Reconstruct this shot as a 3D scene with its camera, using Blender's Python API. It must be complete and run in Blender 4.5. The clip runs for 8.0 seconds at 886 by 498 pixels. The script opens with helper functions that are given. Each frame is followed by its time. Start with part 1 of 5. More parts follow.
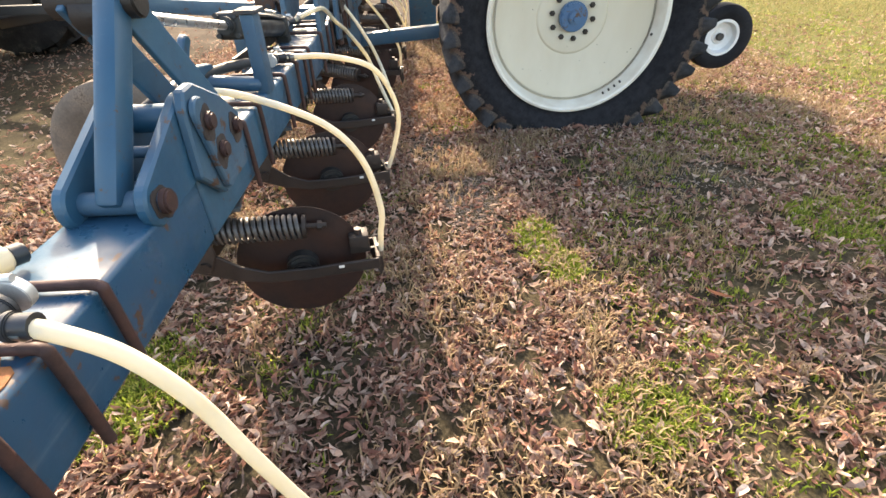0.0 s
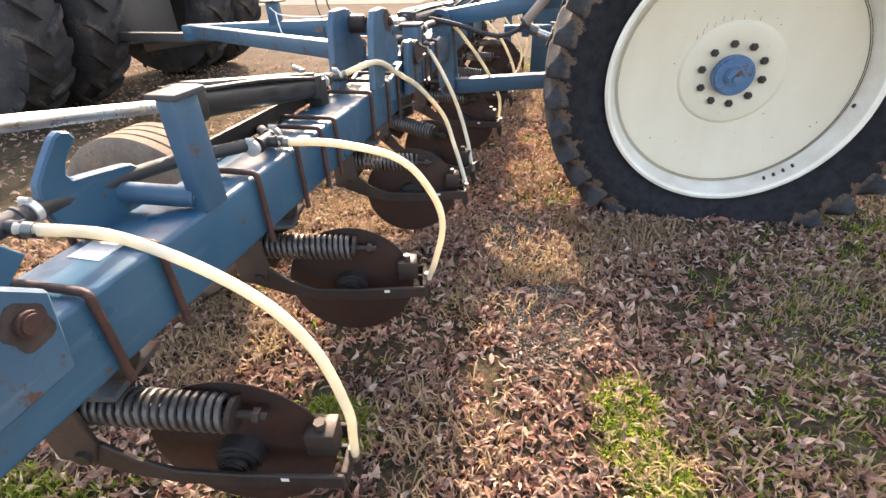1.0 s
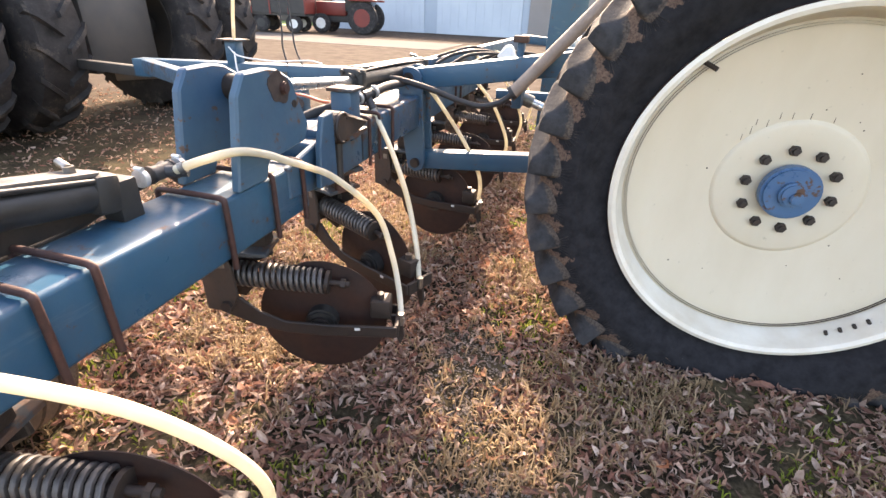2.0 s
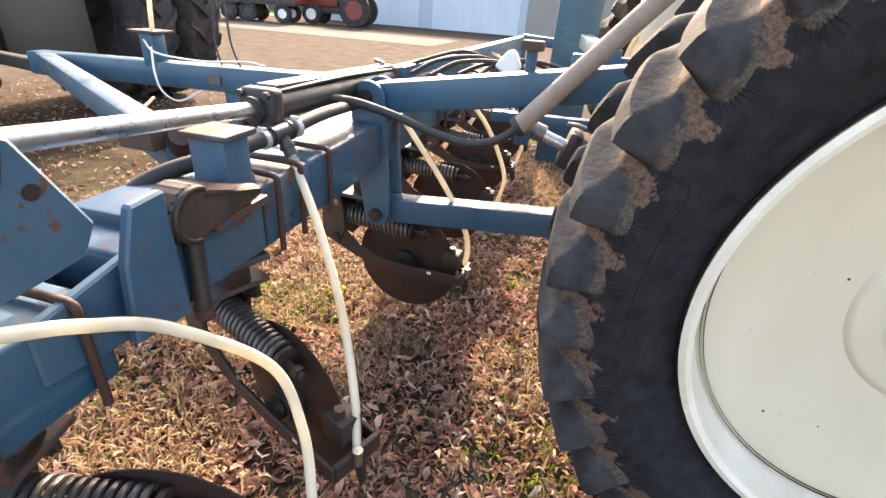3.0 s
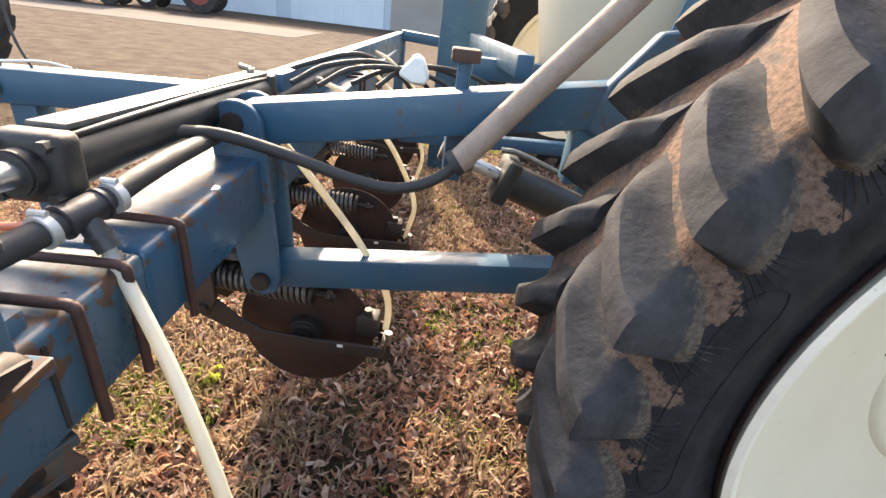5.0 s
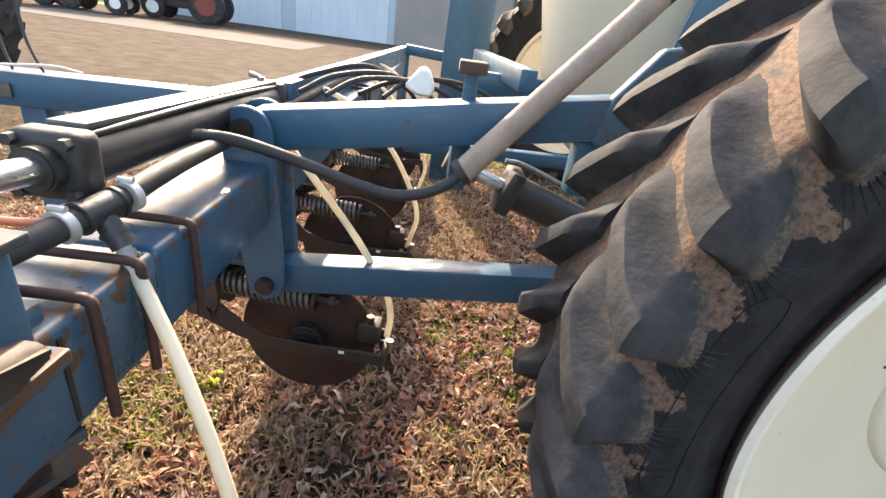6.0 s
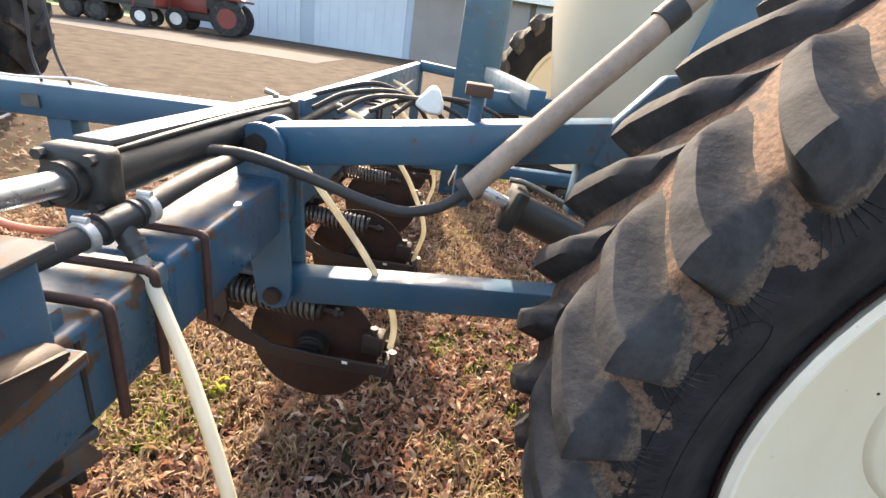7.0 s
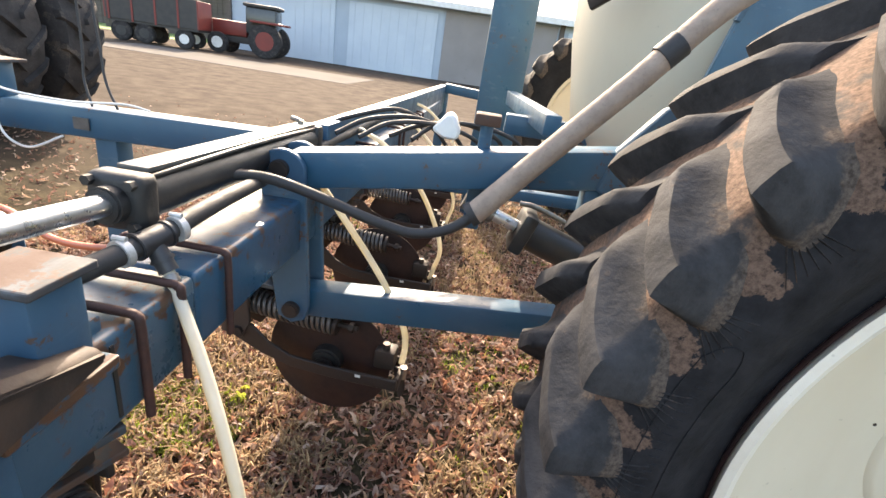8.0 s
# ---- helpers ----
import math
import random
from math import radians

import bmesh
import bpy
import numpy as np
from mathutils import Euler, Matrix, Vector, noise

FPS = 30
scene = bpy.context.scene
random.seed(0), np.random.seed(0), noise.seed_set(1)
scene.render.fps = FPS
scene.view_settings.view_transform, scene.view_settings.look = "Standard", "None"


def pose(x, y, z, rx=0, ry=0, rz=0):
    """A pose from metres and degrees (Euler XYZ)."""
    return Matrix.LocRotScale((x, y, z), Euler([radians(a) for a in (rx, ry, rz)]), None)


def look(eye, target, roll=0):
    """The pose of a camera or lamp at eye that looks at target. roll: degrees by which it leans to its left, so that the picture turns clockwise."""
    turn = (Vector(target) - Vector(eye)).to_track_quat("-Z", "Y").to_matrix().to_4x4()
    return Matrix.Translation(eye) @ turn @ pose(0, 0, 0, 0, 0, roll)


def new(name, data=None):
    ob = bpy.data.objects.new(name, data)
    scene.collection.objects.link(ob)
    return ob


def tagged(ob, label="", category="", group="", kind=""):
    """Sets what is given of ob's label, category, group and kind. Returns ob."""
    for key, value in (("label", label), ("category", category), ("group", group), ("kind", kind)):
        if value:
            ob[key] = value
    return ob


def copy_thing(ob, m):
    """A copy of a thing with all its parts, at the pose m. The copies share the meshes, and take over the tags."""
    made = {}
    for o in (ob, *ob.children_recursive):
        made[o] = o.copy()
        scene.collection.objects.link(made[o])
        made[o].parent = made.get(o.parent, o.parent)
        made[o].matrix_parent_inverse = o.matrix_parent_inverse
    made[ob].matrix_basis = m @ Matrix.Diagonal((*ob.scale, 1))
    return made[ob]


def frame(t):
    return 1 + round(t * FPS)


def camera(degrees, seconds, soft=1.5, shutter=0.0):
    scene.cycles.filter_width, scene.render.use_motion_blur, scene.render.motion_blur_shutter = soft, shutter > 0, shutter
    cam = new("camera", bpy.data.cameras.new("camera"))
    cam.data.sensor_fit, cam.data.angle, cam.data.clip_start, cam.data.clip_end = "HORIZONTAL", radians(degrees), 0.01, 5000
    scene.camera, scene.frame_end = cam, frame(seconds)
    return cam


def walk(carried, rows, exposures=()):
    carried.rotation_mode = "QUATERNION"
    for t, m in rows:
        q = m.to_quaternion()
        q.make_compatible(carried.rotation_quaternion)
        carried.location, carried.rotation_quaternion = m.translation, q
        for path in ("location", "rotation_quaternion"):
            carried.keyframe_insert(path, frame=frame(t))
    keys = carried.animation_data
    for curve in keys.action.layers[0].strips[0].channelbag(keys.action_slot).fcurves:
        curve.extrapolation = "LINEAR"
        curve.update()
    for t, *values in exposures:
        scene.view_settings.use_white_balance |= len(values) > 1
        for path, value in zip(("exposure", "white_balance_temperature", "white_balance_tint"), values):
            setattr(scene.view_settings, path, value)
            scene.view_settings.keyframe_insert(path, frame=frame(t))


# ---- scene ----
cam = camera(87.0, 8.0)
# seconds, x, y, z, yaw, pitch, lean
PATH = [
    (0.0, 0.190, -1.358, 1.283, -2.29, -34.59, -1.50),
    (0.5, 0.327, -1.002, 1.266, 7.19, -33.62, -1.92),
    (1.0, 0.390, -0.558, 1.291, 13.41, -31.75, -1.91),
    (1.5, 0.477, -0.109, 1.293, 14.85, -28.16, 0.26),
    (1.7, 0.498, 0.041, 1.294, 14.75, -27.19, 1.18),
    (2.8, 0.369, 0.986, 1.272, 14.35, -27.21, 4.71),
    (3.0, 0.335, 1.110, 1.275, 13.39, -27.54, 4.36),
    (3.5, 0.257, 1.313, 1.265, 8.57, -27.44, 4.58),
    (4.0, 0.160, 1.468, 1.261, 2.19, -27.88, 5.31),
    (4.5, 0.137, 1.534, 1.271, -1.83, -27.49, 5.83),
    (6.0, 0.116, 1.512, 1.260, -2.93, -25.22, 8.19),
    (6.5, 0.127, 1.502, 1.271, -1.97, -24.55, 8.16),
    (7.0, 0.132, 1.487, 1.282, -1.34, -23.85, 8.98),
    (7.5, 0.150, 1.453, 1.299, 0.17, -23.06, 9.00),
    (8.0, 0.176, 1.439, 1.320, 2.39, -22.24, 8.73),
]
walk(cam, [(t, pose(x, y, z, 90 + pitch, 0, yaw) @ pose(0, 0, 0, 0, 0, lean)) for t, x, y, z, yaw, pitch, lean in PATH],
     [(0.0, 2.48, 7950, 11), (0.7, 2.60, 7950, 14), (1.5, 2.82, 8100, 20), (3.1, 2.78, 8050, 17), (3.6, 2.64, 8000, 16), (4.4, 2.58, 7900, 15), (8.0, 2.56, 7750, 13)])

# ---- light ----
SUN_AZ, SUN_EL = radians(17), radians(31)      # ahead along the bar, to the tractor's side
to_sun = Vector((-math.sin(SUN_AZ) * math.cos(SUN_EL), math.cos(SUN_AZ) * math.cos(SUN_EL), math.sin(SUN_EL)))
world = bpy.data.worlds.new("world")
scene.world = world
world.use_nodes = True
wn = world.node_tree.nodes
sky = wn.new("ShaderNodeTexSky")
sky.sky_type = "NISHITA"
sky.sun_disc = False
sky.sun_elevation = SUN_EL
sky.sun_rotation = -SUN_AZ
sky.dust_density = 3.0
wn["Background"].inputs["Strength"].default_value = 0.15
world.node_tree.links.new(sky.outputs[0], wn["Background"].inputs["Color"])
sun_data = bpy.data.lights.new("sun", "SUN")
sun_data.energy, sun_data.angle, sun_data.color = 2.6, radians(0.8), (1.0, 0.925, 0.82)
sun = new("sun", sun_data)
sun.matrix_world = look(to_sun * 30, (0, 0, 0))


# ---- materials ----
def nodes_of(name):
    m = bpy.data.materials.new(name)
    m.use_nodes = True
    t = m.node_tree
    return m, t, t.nodes["Principled BSDF"]


def link(t, a, b):
    t.links.new(a, b)


def noise_node(t, scale, detail=4, rough=0.55, space="Object", stretch=None):
    co = t.nodes.new("ShaderNodeTexCoord")
    n = t.nodes.new("ShaderNodeTexNoise")
    n.inputs["Scale"].default_value, n.inputs["Detail"].default_value, n.inputs["Roughness"].default_value = scale, detail, rough
    src = co.outputs[space]
    if stretch:
        mp = t.nodes.new("ShaderNodeMapping")
        mp.inputs["Scale"].default_value = stretch
        link(t, src, mp.inputs["Vector"])
        src = mp.outputs[0]
    link(t, src, n.inputs["Vector"])
    return n.outputs["Fac"]


def ramp(t, fac, stops):
    r = t.nodes.new("ShaderNodeValToRGB")
    e = r.color_ramp.elements
    while len(e) < len(stops):
        e.new(0.5)
    for el, (p, c) in zip(e, stops):
        el.position, el.color = p, (*c, 1) if len(c) == 3 else c
    link(t, fac, r.inputs["Fac"])
    return r.outputs["Color"]


def mix(t, fac, a, b):
    n = t.nodes.new("ShaderNodeMix")
    n.data_type = "RGBA"
    for sock, v in ((n.inputs[0], fac), (n.inputs[6], a), (n.inputs[7], b)):
        if isinstance(v, (int, float)):
            sock.default_value = v
        elif isinstance(v, tuple):
            sock.default_value = (*v, 1)
        else:
            link(t, v, sock)
    return n.outputs[2]


def bump(t, bsdf, fac, strength, dist=0.01):
    b = t.nodes.new("ShaderNodeBump")
    b.inputs["Strength"].default_value, b.inputs["Distance"].default_value = strength, dist
    link(t, fac, b.inputs["Height"])
    link(t, b.outputs[0], bsdf.inputs["Normal"])


def worn_paint(name, deep, faded, rust_at=0.66, rough=0.30, rust=(0.080, 0.040, 0.025), edge=0.0):
    """Paint with faded patches, rusty chips and a dusty bloom; edge adds wear along the beam's upper arris."""
    m, t, b = nodes_of(name)
    big = noise_node(t, 2.6, 5)
    fine = noise_node(t, 38, 6, 0.65)
    grime = noise_node(t, 9, 6, 0.7)
    col = mix(t, ramp(t, big, [(0.35, (0, 0, 0)), (0.7, (1, 1, 1))]), deep, faded)
    col = mix(t, ramp(t, grime, [(0.5, (0, 0, 0)), (0.85, (0.40, 0.40, 0.40))]), col, (0.085, 0.080, 0.075))
    smear = noise_node(t, 7, 5, 0.7, stretch=(1.0, 0.22, 2.6))
    col = mix(t, ramp(t, smear, [(0.60, (0, 0, 0)), (0.78, (0.42, 0.42, 0.42))]), col, (0.17, 0.215, 0.25))
    chips_in = t.nodes.new("ShaderNodeMath")
    chips_in.operation = "MULTIPLY_ADD"
    chips_in.inputs[1].default_value = 0.45
    link(t, fine, chips_in.inputs[0])
    half = t.nodes.new("ShaderNodeMath")
    half.operation = "MULTIPLY"
    half.inputs[1].default_value = 0.62
    link(t, grime, half.inputs[0])
    link(t, half.outputs[0], chips_in.inputs[2])
    chips = chips_in.outputs[0]
    if edge:
        co = t.nodes.new("ShaderNodeTexCoord")
        sep = t.nodes.new("ShaderNodeSeparateXYZ")
        link(t, co.outputs["Object"], sep.inputs[0])
        near = t.nodes.new("ShaderNodeMath")
        near.operation = "ADD"
        link(t, sep.outputs[0], near.inputs[0])
        link(t, sep.outputs[2], near.inputs[1])
        band = t.nodes.new("ShaderNodeMapRange")
        band.inputs[1].default_value, band.inputs[2].default_value, band.inputs[4].default_value = 0.50, 0.60, edge
        link(t, near.outputs[0], band.inputs[0])
        total = t.nodes.new("ShaderNodeMath")
        total.operation = "ADD"
        link(t, chips, total.inputs[0])
        link(t, band.outputs[0], total.inputs[1])
        chips = total.outputs[0]
    chip = ramp(t, chips, [(rust_at - 0.02, (0, 0, 0)), (rust_at + 0.01, (1, 1, 1))])
    link(t, mix(t, chip, col, rust), b.inputs["Base Color"])
    link(t, ramp(t, grime, [(0.3, (rough - 0.12,) * 3), (0.75, (rough + 0.3,) * 3)]), b.inputs["Roughness"])
    bump(t, b, chips_in.outputs[0], 0.25, 0.004)
    return m


def rough_metal(name, a, b_col, rough=0.6, metal=0.4, scale=14, relief=0.35):
    m, t, b = nodes_of(name)
    n1, n2 = noise_node(t, scale, 6, 0.65), noise_node(t, scale * 5, 4, 0.6)
    col = mix(t, ramp(t, n1, [(0.35, (0, 0, 0)), (0.68, (1, 1, 1))]), a, b_col)
    col = mix(t, ramp(t, n2, [(0.55, (0, 0, 0)), (0.8, (0.5, 0.5, 0.5))]), col, tuple(c * 0.45 for c in a))
    link(t, col, b.inputs["Base Color"])
    b.inputs["Metallic"].default_value = metal
    link(t, ramp(t, n1, [(0.3, (rough - 0.12,) * 3), (0.7, (min(1, rough + 0.2),) * 3)]), b.inputs["Roughness"])
    bump(t, b, n2, relief, 0.003)
    return m


blue = worn_paint("blue_paint", (0.009, 0.062, 0.118), (0.027, 0.094, 0.150), rust_at=0.655, rough=0.36)
blue_worn = worn_paint("blue_paint_worn", (0.018, 0.066, 0.122), (0.046, 0.104, 0.150), rust_at=0.62, rough=0.44)
blue_flaked = worn_paint("blue_paint_flaked", (0.013, 0.060, 0.108), (0.042, 0.092, 0.130), rust_at=0.62, rust=(0.080, 0.040, 0.024), edge=0.08)
blue_edged = worn_paint("blue_paint_edged", (0.008, 0.056, 0.112), (0.024, 0.085, 0.140), rust_at=0.645, edge=0.07)
rusty_plate = worn_paint("rusted_blue_plate", (0.046, 0.034, 0.028), (0.032, 0.052, 0.068), rust_at=0.53, rough=0.72, rust=(0.070, 0.038, 0.026))
cap_metal = rough_metal("worn_cap_metal", (0.032, 0.029, 0.028), (0.07, 0.045, 0.033), 0.55, 0.35, 11)
orange_rust = rough_metal("orange_rust", (0.36, 0.135, 0.04), (0.20, 0.075, 0.03), 0.8, 0.0, 30)
pin_rust = rough_metal("dark_rust_stain", (0.052, 0.034, 0.028), (0.030, 0.022, 0.020), 0.75, 0.1, 26)
disc_rust = rough_metal("rusted_disc", (0.036, 0.014, 0.010), (0.015, 0.009, 0.008), 0.60, 0.2, 7)
ubolt_rust = rough_metal("rusted_rod", (0.066, 0.028, 0.023), (0.038, 0.020, 0.017), 0.62, 0.2, 20)
iron = rough_metal("dark_iron", (0.029, 0.024, 0.022), (0.048, 0.034, 0.028), 0.55, 0.45, 16)
spring_steel = rough_metal("spring_steel", (0.085, 0.08, 0.08), (0.15, 0.14, 0.135), 0.42, 0.6, 22)
black_paint = rough_metal("black_paint", (0.014, 0.014, 0.015), (0.028, 0.027, 0.027), 0.40, 0.0, 10, 0.12)
rail_metal = rough_metal("pale_rail", (0.075, 0.070, 0.065), (0.125, 0.115, 0.105), 0.40, 0.1, 18, 0.15)
block_iron = rough_metal("oily_black_block", (0.012, 0.012, 0.012), (0.026, 0.024, 0.022), 0.55, 0.0, 20, 0.3)
chrome = rough_metal("chrome_rod", (0.72, 0.72, 0.72), (0.60, 0.60, 0.60), 0.30, 1.0, 30, 0.02)
fitting_steel = rough_metal("fitting_steel", (0.30, 0.29, 0.27), (0.18, 0.16, 0.14), 0.38, 0.9, 30)
clamp_steel = rough_metal("clamp_steel", (0.62, 0.61, 0.59), (0.44, 0.43, 0.41), 0.36, 0.45, 40, 0.1)
black_hose = rough_metal("black_hose", (0.018, 0.018, 0.019), (0.036, 0.034, 0.033), 0.62, 0.0, 24, 0.15)
black_plastic = rough_metal("black_plastic", (0.02, 0.02, 0.022), (0.035, 0.035, 0.037), 0.4, 0.0, 30, 0.1)
tan_sleeve = rough_metal("tan_sleeve", (0.33, 0.255, 0.20), (0.25, 0.19, 0.15), 0.85, 0.0, 18, 0.5)


def hose_material():
    m, t, b = nodes_of("cream_hose")
    n = noise_node(t, 7, 5)
    col = ramp(t, n, [(0.3, (0.68, 0.62, 0.47)), (0.6, (0.80, 0.76, 0.64)), (0.8, (0.60, 0.53, 0.38))])
    link(t, col, b.inputs["Base Color"])
    b.inputs["Roughness"].default_value = 0.4
    tr = t.nodes.new("ShaderNodeBsdfTranslucent")
    link(t, mix(t, 0.4, col, (0.82, 0.70, 0.40)), tr.inputs["Color"])
    ms = t.nodes.new("ShaderNodeMixShader")
    ms.inputs[0].default_value = 0.38
    link(t, b.outputs[0], ms.inputs[1])
    link(t, tr.outputs[0], ms.inputs[2])
    link(t, ms.outputs[0], t.nodes["Material Output"].inputs["Surface"])
    return m


def rubber_material(name, dark, dust, dust_from, scale, rim=0.0, hollow=0.0):
    """Rubber with dust patches; with rim, mud clings outward of that radius, to a ragged edge; with hollow, inward of that one."""
    m, t, b = nodes_of(name)
    big, fine = noise_node(t, scale, 6, 0.62), noise_node(t, 60, 5, 0.7)
    both = t.nodes.new("ShaderNodeMath")
    both.operation = "MULTIPLY_ADD"
    both.inputs[1].default_value = 0.35
    link(t, fine, both.inputs[0])
    link(t, big, both.inputs[2])
    dirt = both.outputs[0]
    if rim or hollow:
        co = t.nodes.new("ShaderNodeTexCoord")
        flat = t.nodes.new("ShaderNodeVectorMath")
        flat.operation = "MULTIPLY"
        flat.inputs[1].default_value = (1, 0, 1)
        link(t, co.outputs["Object"], flat.inputs[0])
        size = t.nodes.new("ShaderNodeVectorMath")
        size.operation = "LENGTH"
        link(t, flat.outputs[0], size.inputs[0])
        band = t.nodes.new("ShaderNodeMapRange")
        band.inputs[1].default_value, band.inputs[2].default_value = (rim - 0.075, rim + 0.055) if rim else (hollow - 0.020, hollow + 0.012)
        band.inputs[3].default_value, band.inputs[4].default_value = (0.0, 0.75) if rim else (0.36, 0.0)
        reach = size.outputs["Value"]
        if rim:
            # one tongue of mud between each two bars
            xyz = t.nodes.new("ShaderNodeSeparateXYZ")
            link(t, co.outputs["Object"], xyz.inputs[0])
            steps = []
            for kind, value in (("ARCTAN2", None), ("MULTIPLY_ADD", 36.0), ("COSINE", None), ("MULTIPLY_ADD", 0.042)):
                step = t.nodes.new("ShaderNodeMath")
                step.operation = kind
                if value:
                    step.inputs[1].default_value = value
                steps.append(step)
            link(t, xyz.outputs[2], steps[0].inputs[0])
            link(t, xyz.outputs[0], steps[0].inputs[1])
            steps[1].inputs[2].default_value = -36.0 * radians(163.3)
            for p, q in zip(steps, steps[1:]):
                link(t, p.outputs[0], q.inputs[0])
            link(t, reach, steps[3].inputs[2])
            reach = steps[3].outputs[0]
        else:
            # the bar's outer end stays bare
            xyz = t.nodes.new("ShaderNodeSeparateXYZ")
            link(t, co.outputs["Object"], xyz.inputs[0])
            aside = t.nodes.new("ShaderNodeMath")
            aside.operation = "ABSOLUTE"
            link(t, xyz.outputs[1], aside.inputs[0])
            outer = t.nodes.new("ShaderNodeMapRange")
            outer.inputs[1].default_value, outer.inputs[2].default_value, outer.inputs[4].default_value = 0.175, 0.225, 0.06
            link(t, aside.outputs[0], outer.inputs[0])
            both_reach = t.nodes.new("ShaderNodeMath")
            link(t, reach, both_reach.inputs[0])
            link(t, outer.outputs[0], both_reach.inputs[1])
            reach = both_reach.outputs[0]
        link(t, reach, band.inputs[0])
        add = t.nodes.new("ShaderNodeMath")
        add.operation = "ADD"
        link(t, dirt, add.inputs[0])
        link(t, band.outputs[0], add.inputs[1])
        dirt = add.outputs[0]
    fac = ramp(t, dirt, [(dust_from if dust_from < 1 else 0.97, (0, 0, 0)), (min(1.0, dust_from + 0.12), (1, 1, 1))])
    caked = ramp(t, noise_node(t, 130, 4, 0.7), [(0.34, tuple(c * 0.45 for c in dust)), (0.62, tuple(c * 1.12 for c in dust))])
    link(t, mix(t, fac, mix(t, ramp(t, both.outputs[0], [(0.42, (0, 0, 0)), (0.80, (1, 1, 1))]), dark, tuple(c * 2.4 for c in dark)), caked), b.inputs["Base Color"])
    b.inputs["Roughness"].default_value = 0.78
    b.inputs["Specular IOR Level"].default_value = 0.07
    bump(t, b, both.outputs[0], 0.55, 0.006)
    return m


cream_hose = hose_material()
side_rubber = rubber_material("sidewall_rubber", (0.010, 0.010, 0.011), (0.060, 0.052, 0.046), 0.80, 5)
tyre_skin = rubber_material("mud_edged_rubber", (0.010, 0.010, 0.011), (0.125, 0.082, 0.062), 1.005, 19, rim=0.858)
lug_rubber = rubber_material("lug_rubber", (0.020, 0.020, 0.021), (0.088, 0.070, 0.059), 0.815, 16, hollow=0.892)
rib_rubber = rubber_material("rib_rubber", (0.016, 0.015, 0.015), (0.095, 0.066, 0.050), 0.74, 30)
mud_rubber = rubber_material("muddy_tread", (0.035, 0.031, 0.029), (0.135, 0.088, 0.065), 0.56, 13)
gauge_rubber = rubber_material("dusty_gauge_rubber", (0.085, 0.066, 0.052), (0.22, 0.160, 0.118), 0.66, 6)
far_rubber = rubber_material("tractor_rubber", (0.022, 0.021, 0.021), (0.12, 0.10, 0.085), 0.74, 5)


def plain_paint(name, a, b_col, rough=0.45, scale=4, streak=None, spec_metal=0.0, shine=0.5):
    m, t, b = nodes_of(name)
    n = noise_node(t, scale, 6, 0.6, stretch=streak)
    f = noise_node(t, scale * 12, 4)
    col = mix(t, ramp(t, n, [(0.35, (0, 0, 0)), (0.75, (1, 1, 1))]), a, b_col)
    col = mix(t, ramp(t, f, [(0.68, (0, 0, 0)), (0.75, (0.45, 0.45, 0.45))]), col, tuple(c * 0.6 for c in b_col))
    link(t, col, b.inputs["Base Color"])
    b.inputs["Roughness"].default_value, b.inputs["Metallic"].default_value = rough, spec_metal
    b.inputs["Specular IOR Level"].default_value = shine
    bump(t, b, f, 0.06, 0.003)
    return m


orange_hose = plain_paint("orange_hose_plastic", (0.52, 0.13, 0.06), (0.42, 0.10, 0.05), 0.4, 12)
rim_cream = plain_paint("cream_rim_paint", (0.61, 0.545, 0.42), (0.54, 0.47, 0.345), 0.5, 3.5, (1, 1, 0.35))
rim_edge = plain_paint("rim_edge_paint", (0.75, 0.71, 0.61), (0.60, 0.53, 0.42), 0.45, 6)
hub_blue = worn_paint("hub_blue", (0.028, 0.09, 0.19), (0.055, 0.14, 0.25), rust_at=0.62)
bolt_black = rough_metal("bolt_iron", (0.03, 0.026, 0.024), (0.06, 0.045, 0.035), 0.6, 0.4, 40)
tank_white = plain_paint("tank_plastic", (0.52, 0.485, 0.385), (0.45, 0.415, 0.325), 0.5, 1.6, (1, 1, 0.4))
white_paint = plain_paint("white_paint", (0.74, 0.74, 0.72), (0.60, 0.59, 0.56), 0.45, 5)
barn_blue = plain_paint("barn_siding", (0.36, 0.43, 0.50), (0.31, 0.38, 0.45), 0.5, 0.6)
barn_tan = plain_paint("barn_tan_siding", (0.24, 0.22, 0.21), (0.20, 0.18, 0.17), 0.55, 0.6)
barn_door = plain_paint("barn_door_metal", (0.47, 0.54, 0.60), (0.41, 0.48, 0.55), 0.5, 0.8)
barn_roof = plain_paint("barn_roof_metal", (0.55, 0.56, 0.57), (0.44, 0.44, 0.45), 0.45, 0.8)
dark_wood = plain_paint("weathered_boards", (0.115, 0.095, 0.08), (0.075, 0.06, 0.05), 0.8, 1.5, (0.4, 1, 6))
red_paint = plain_paint("red_paint", (0.20, 0.028, 0.020), (0.15, 0.025, 0.02), 0.5, 3)
cab_glass = plain_paint("cab_dark", (0.05, 0.055, 0.055), (0.035, 0.04, 0.04), 0.15, 3)
far_dark = plain_paint("dark_machinery", (0.03, 0.03, 0.03), (0.05, 0.045, 0.04), 0.6, 4)
bark = plain_paint("bark", (0.10, 0.08, 0.065), (0.06, 0.05, 0.04), 0.9, 6, (3, 3, 0.6))


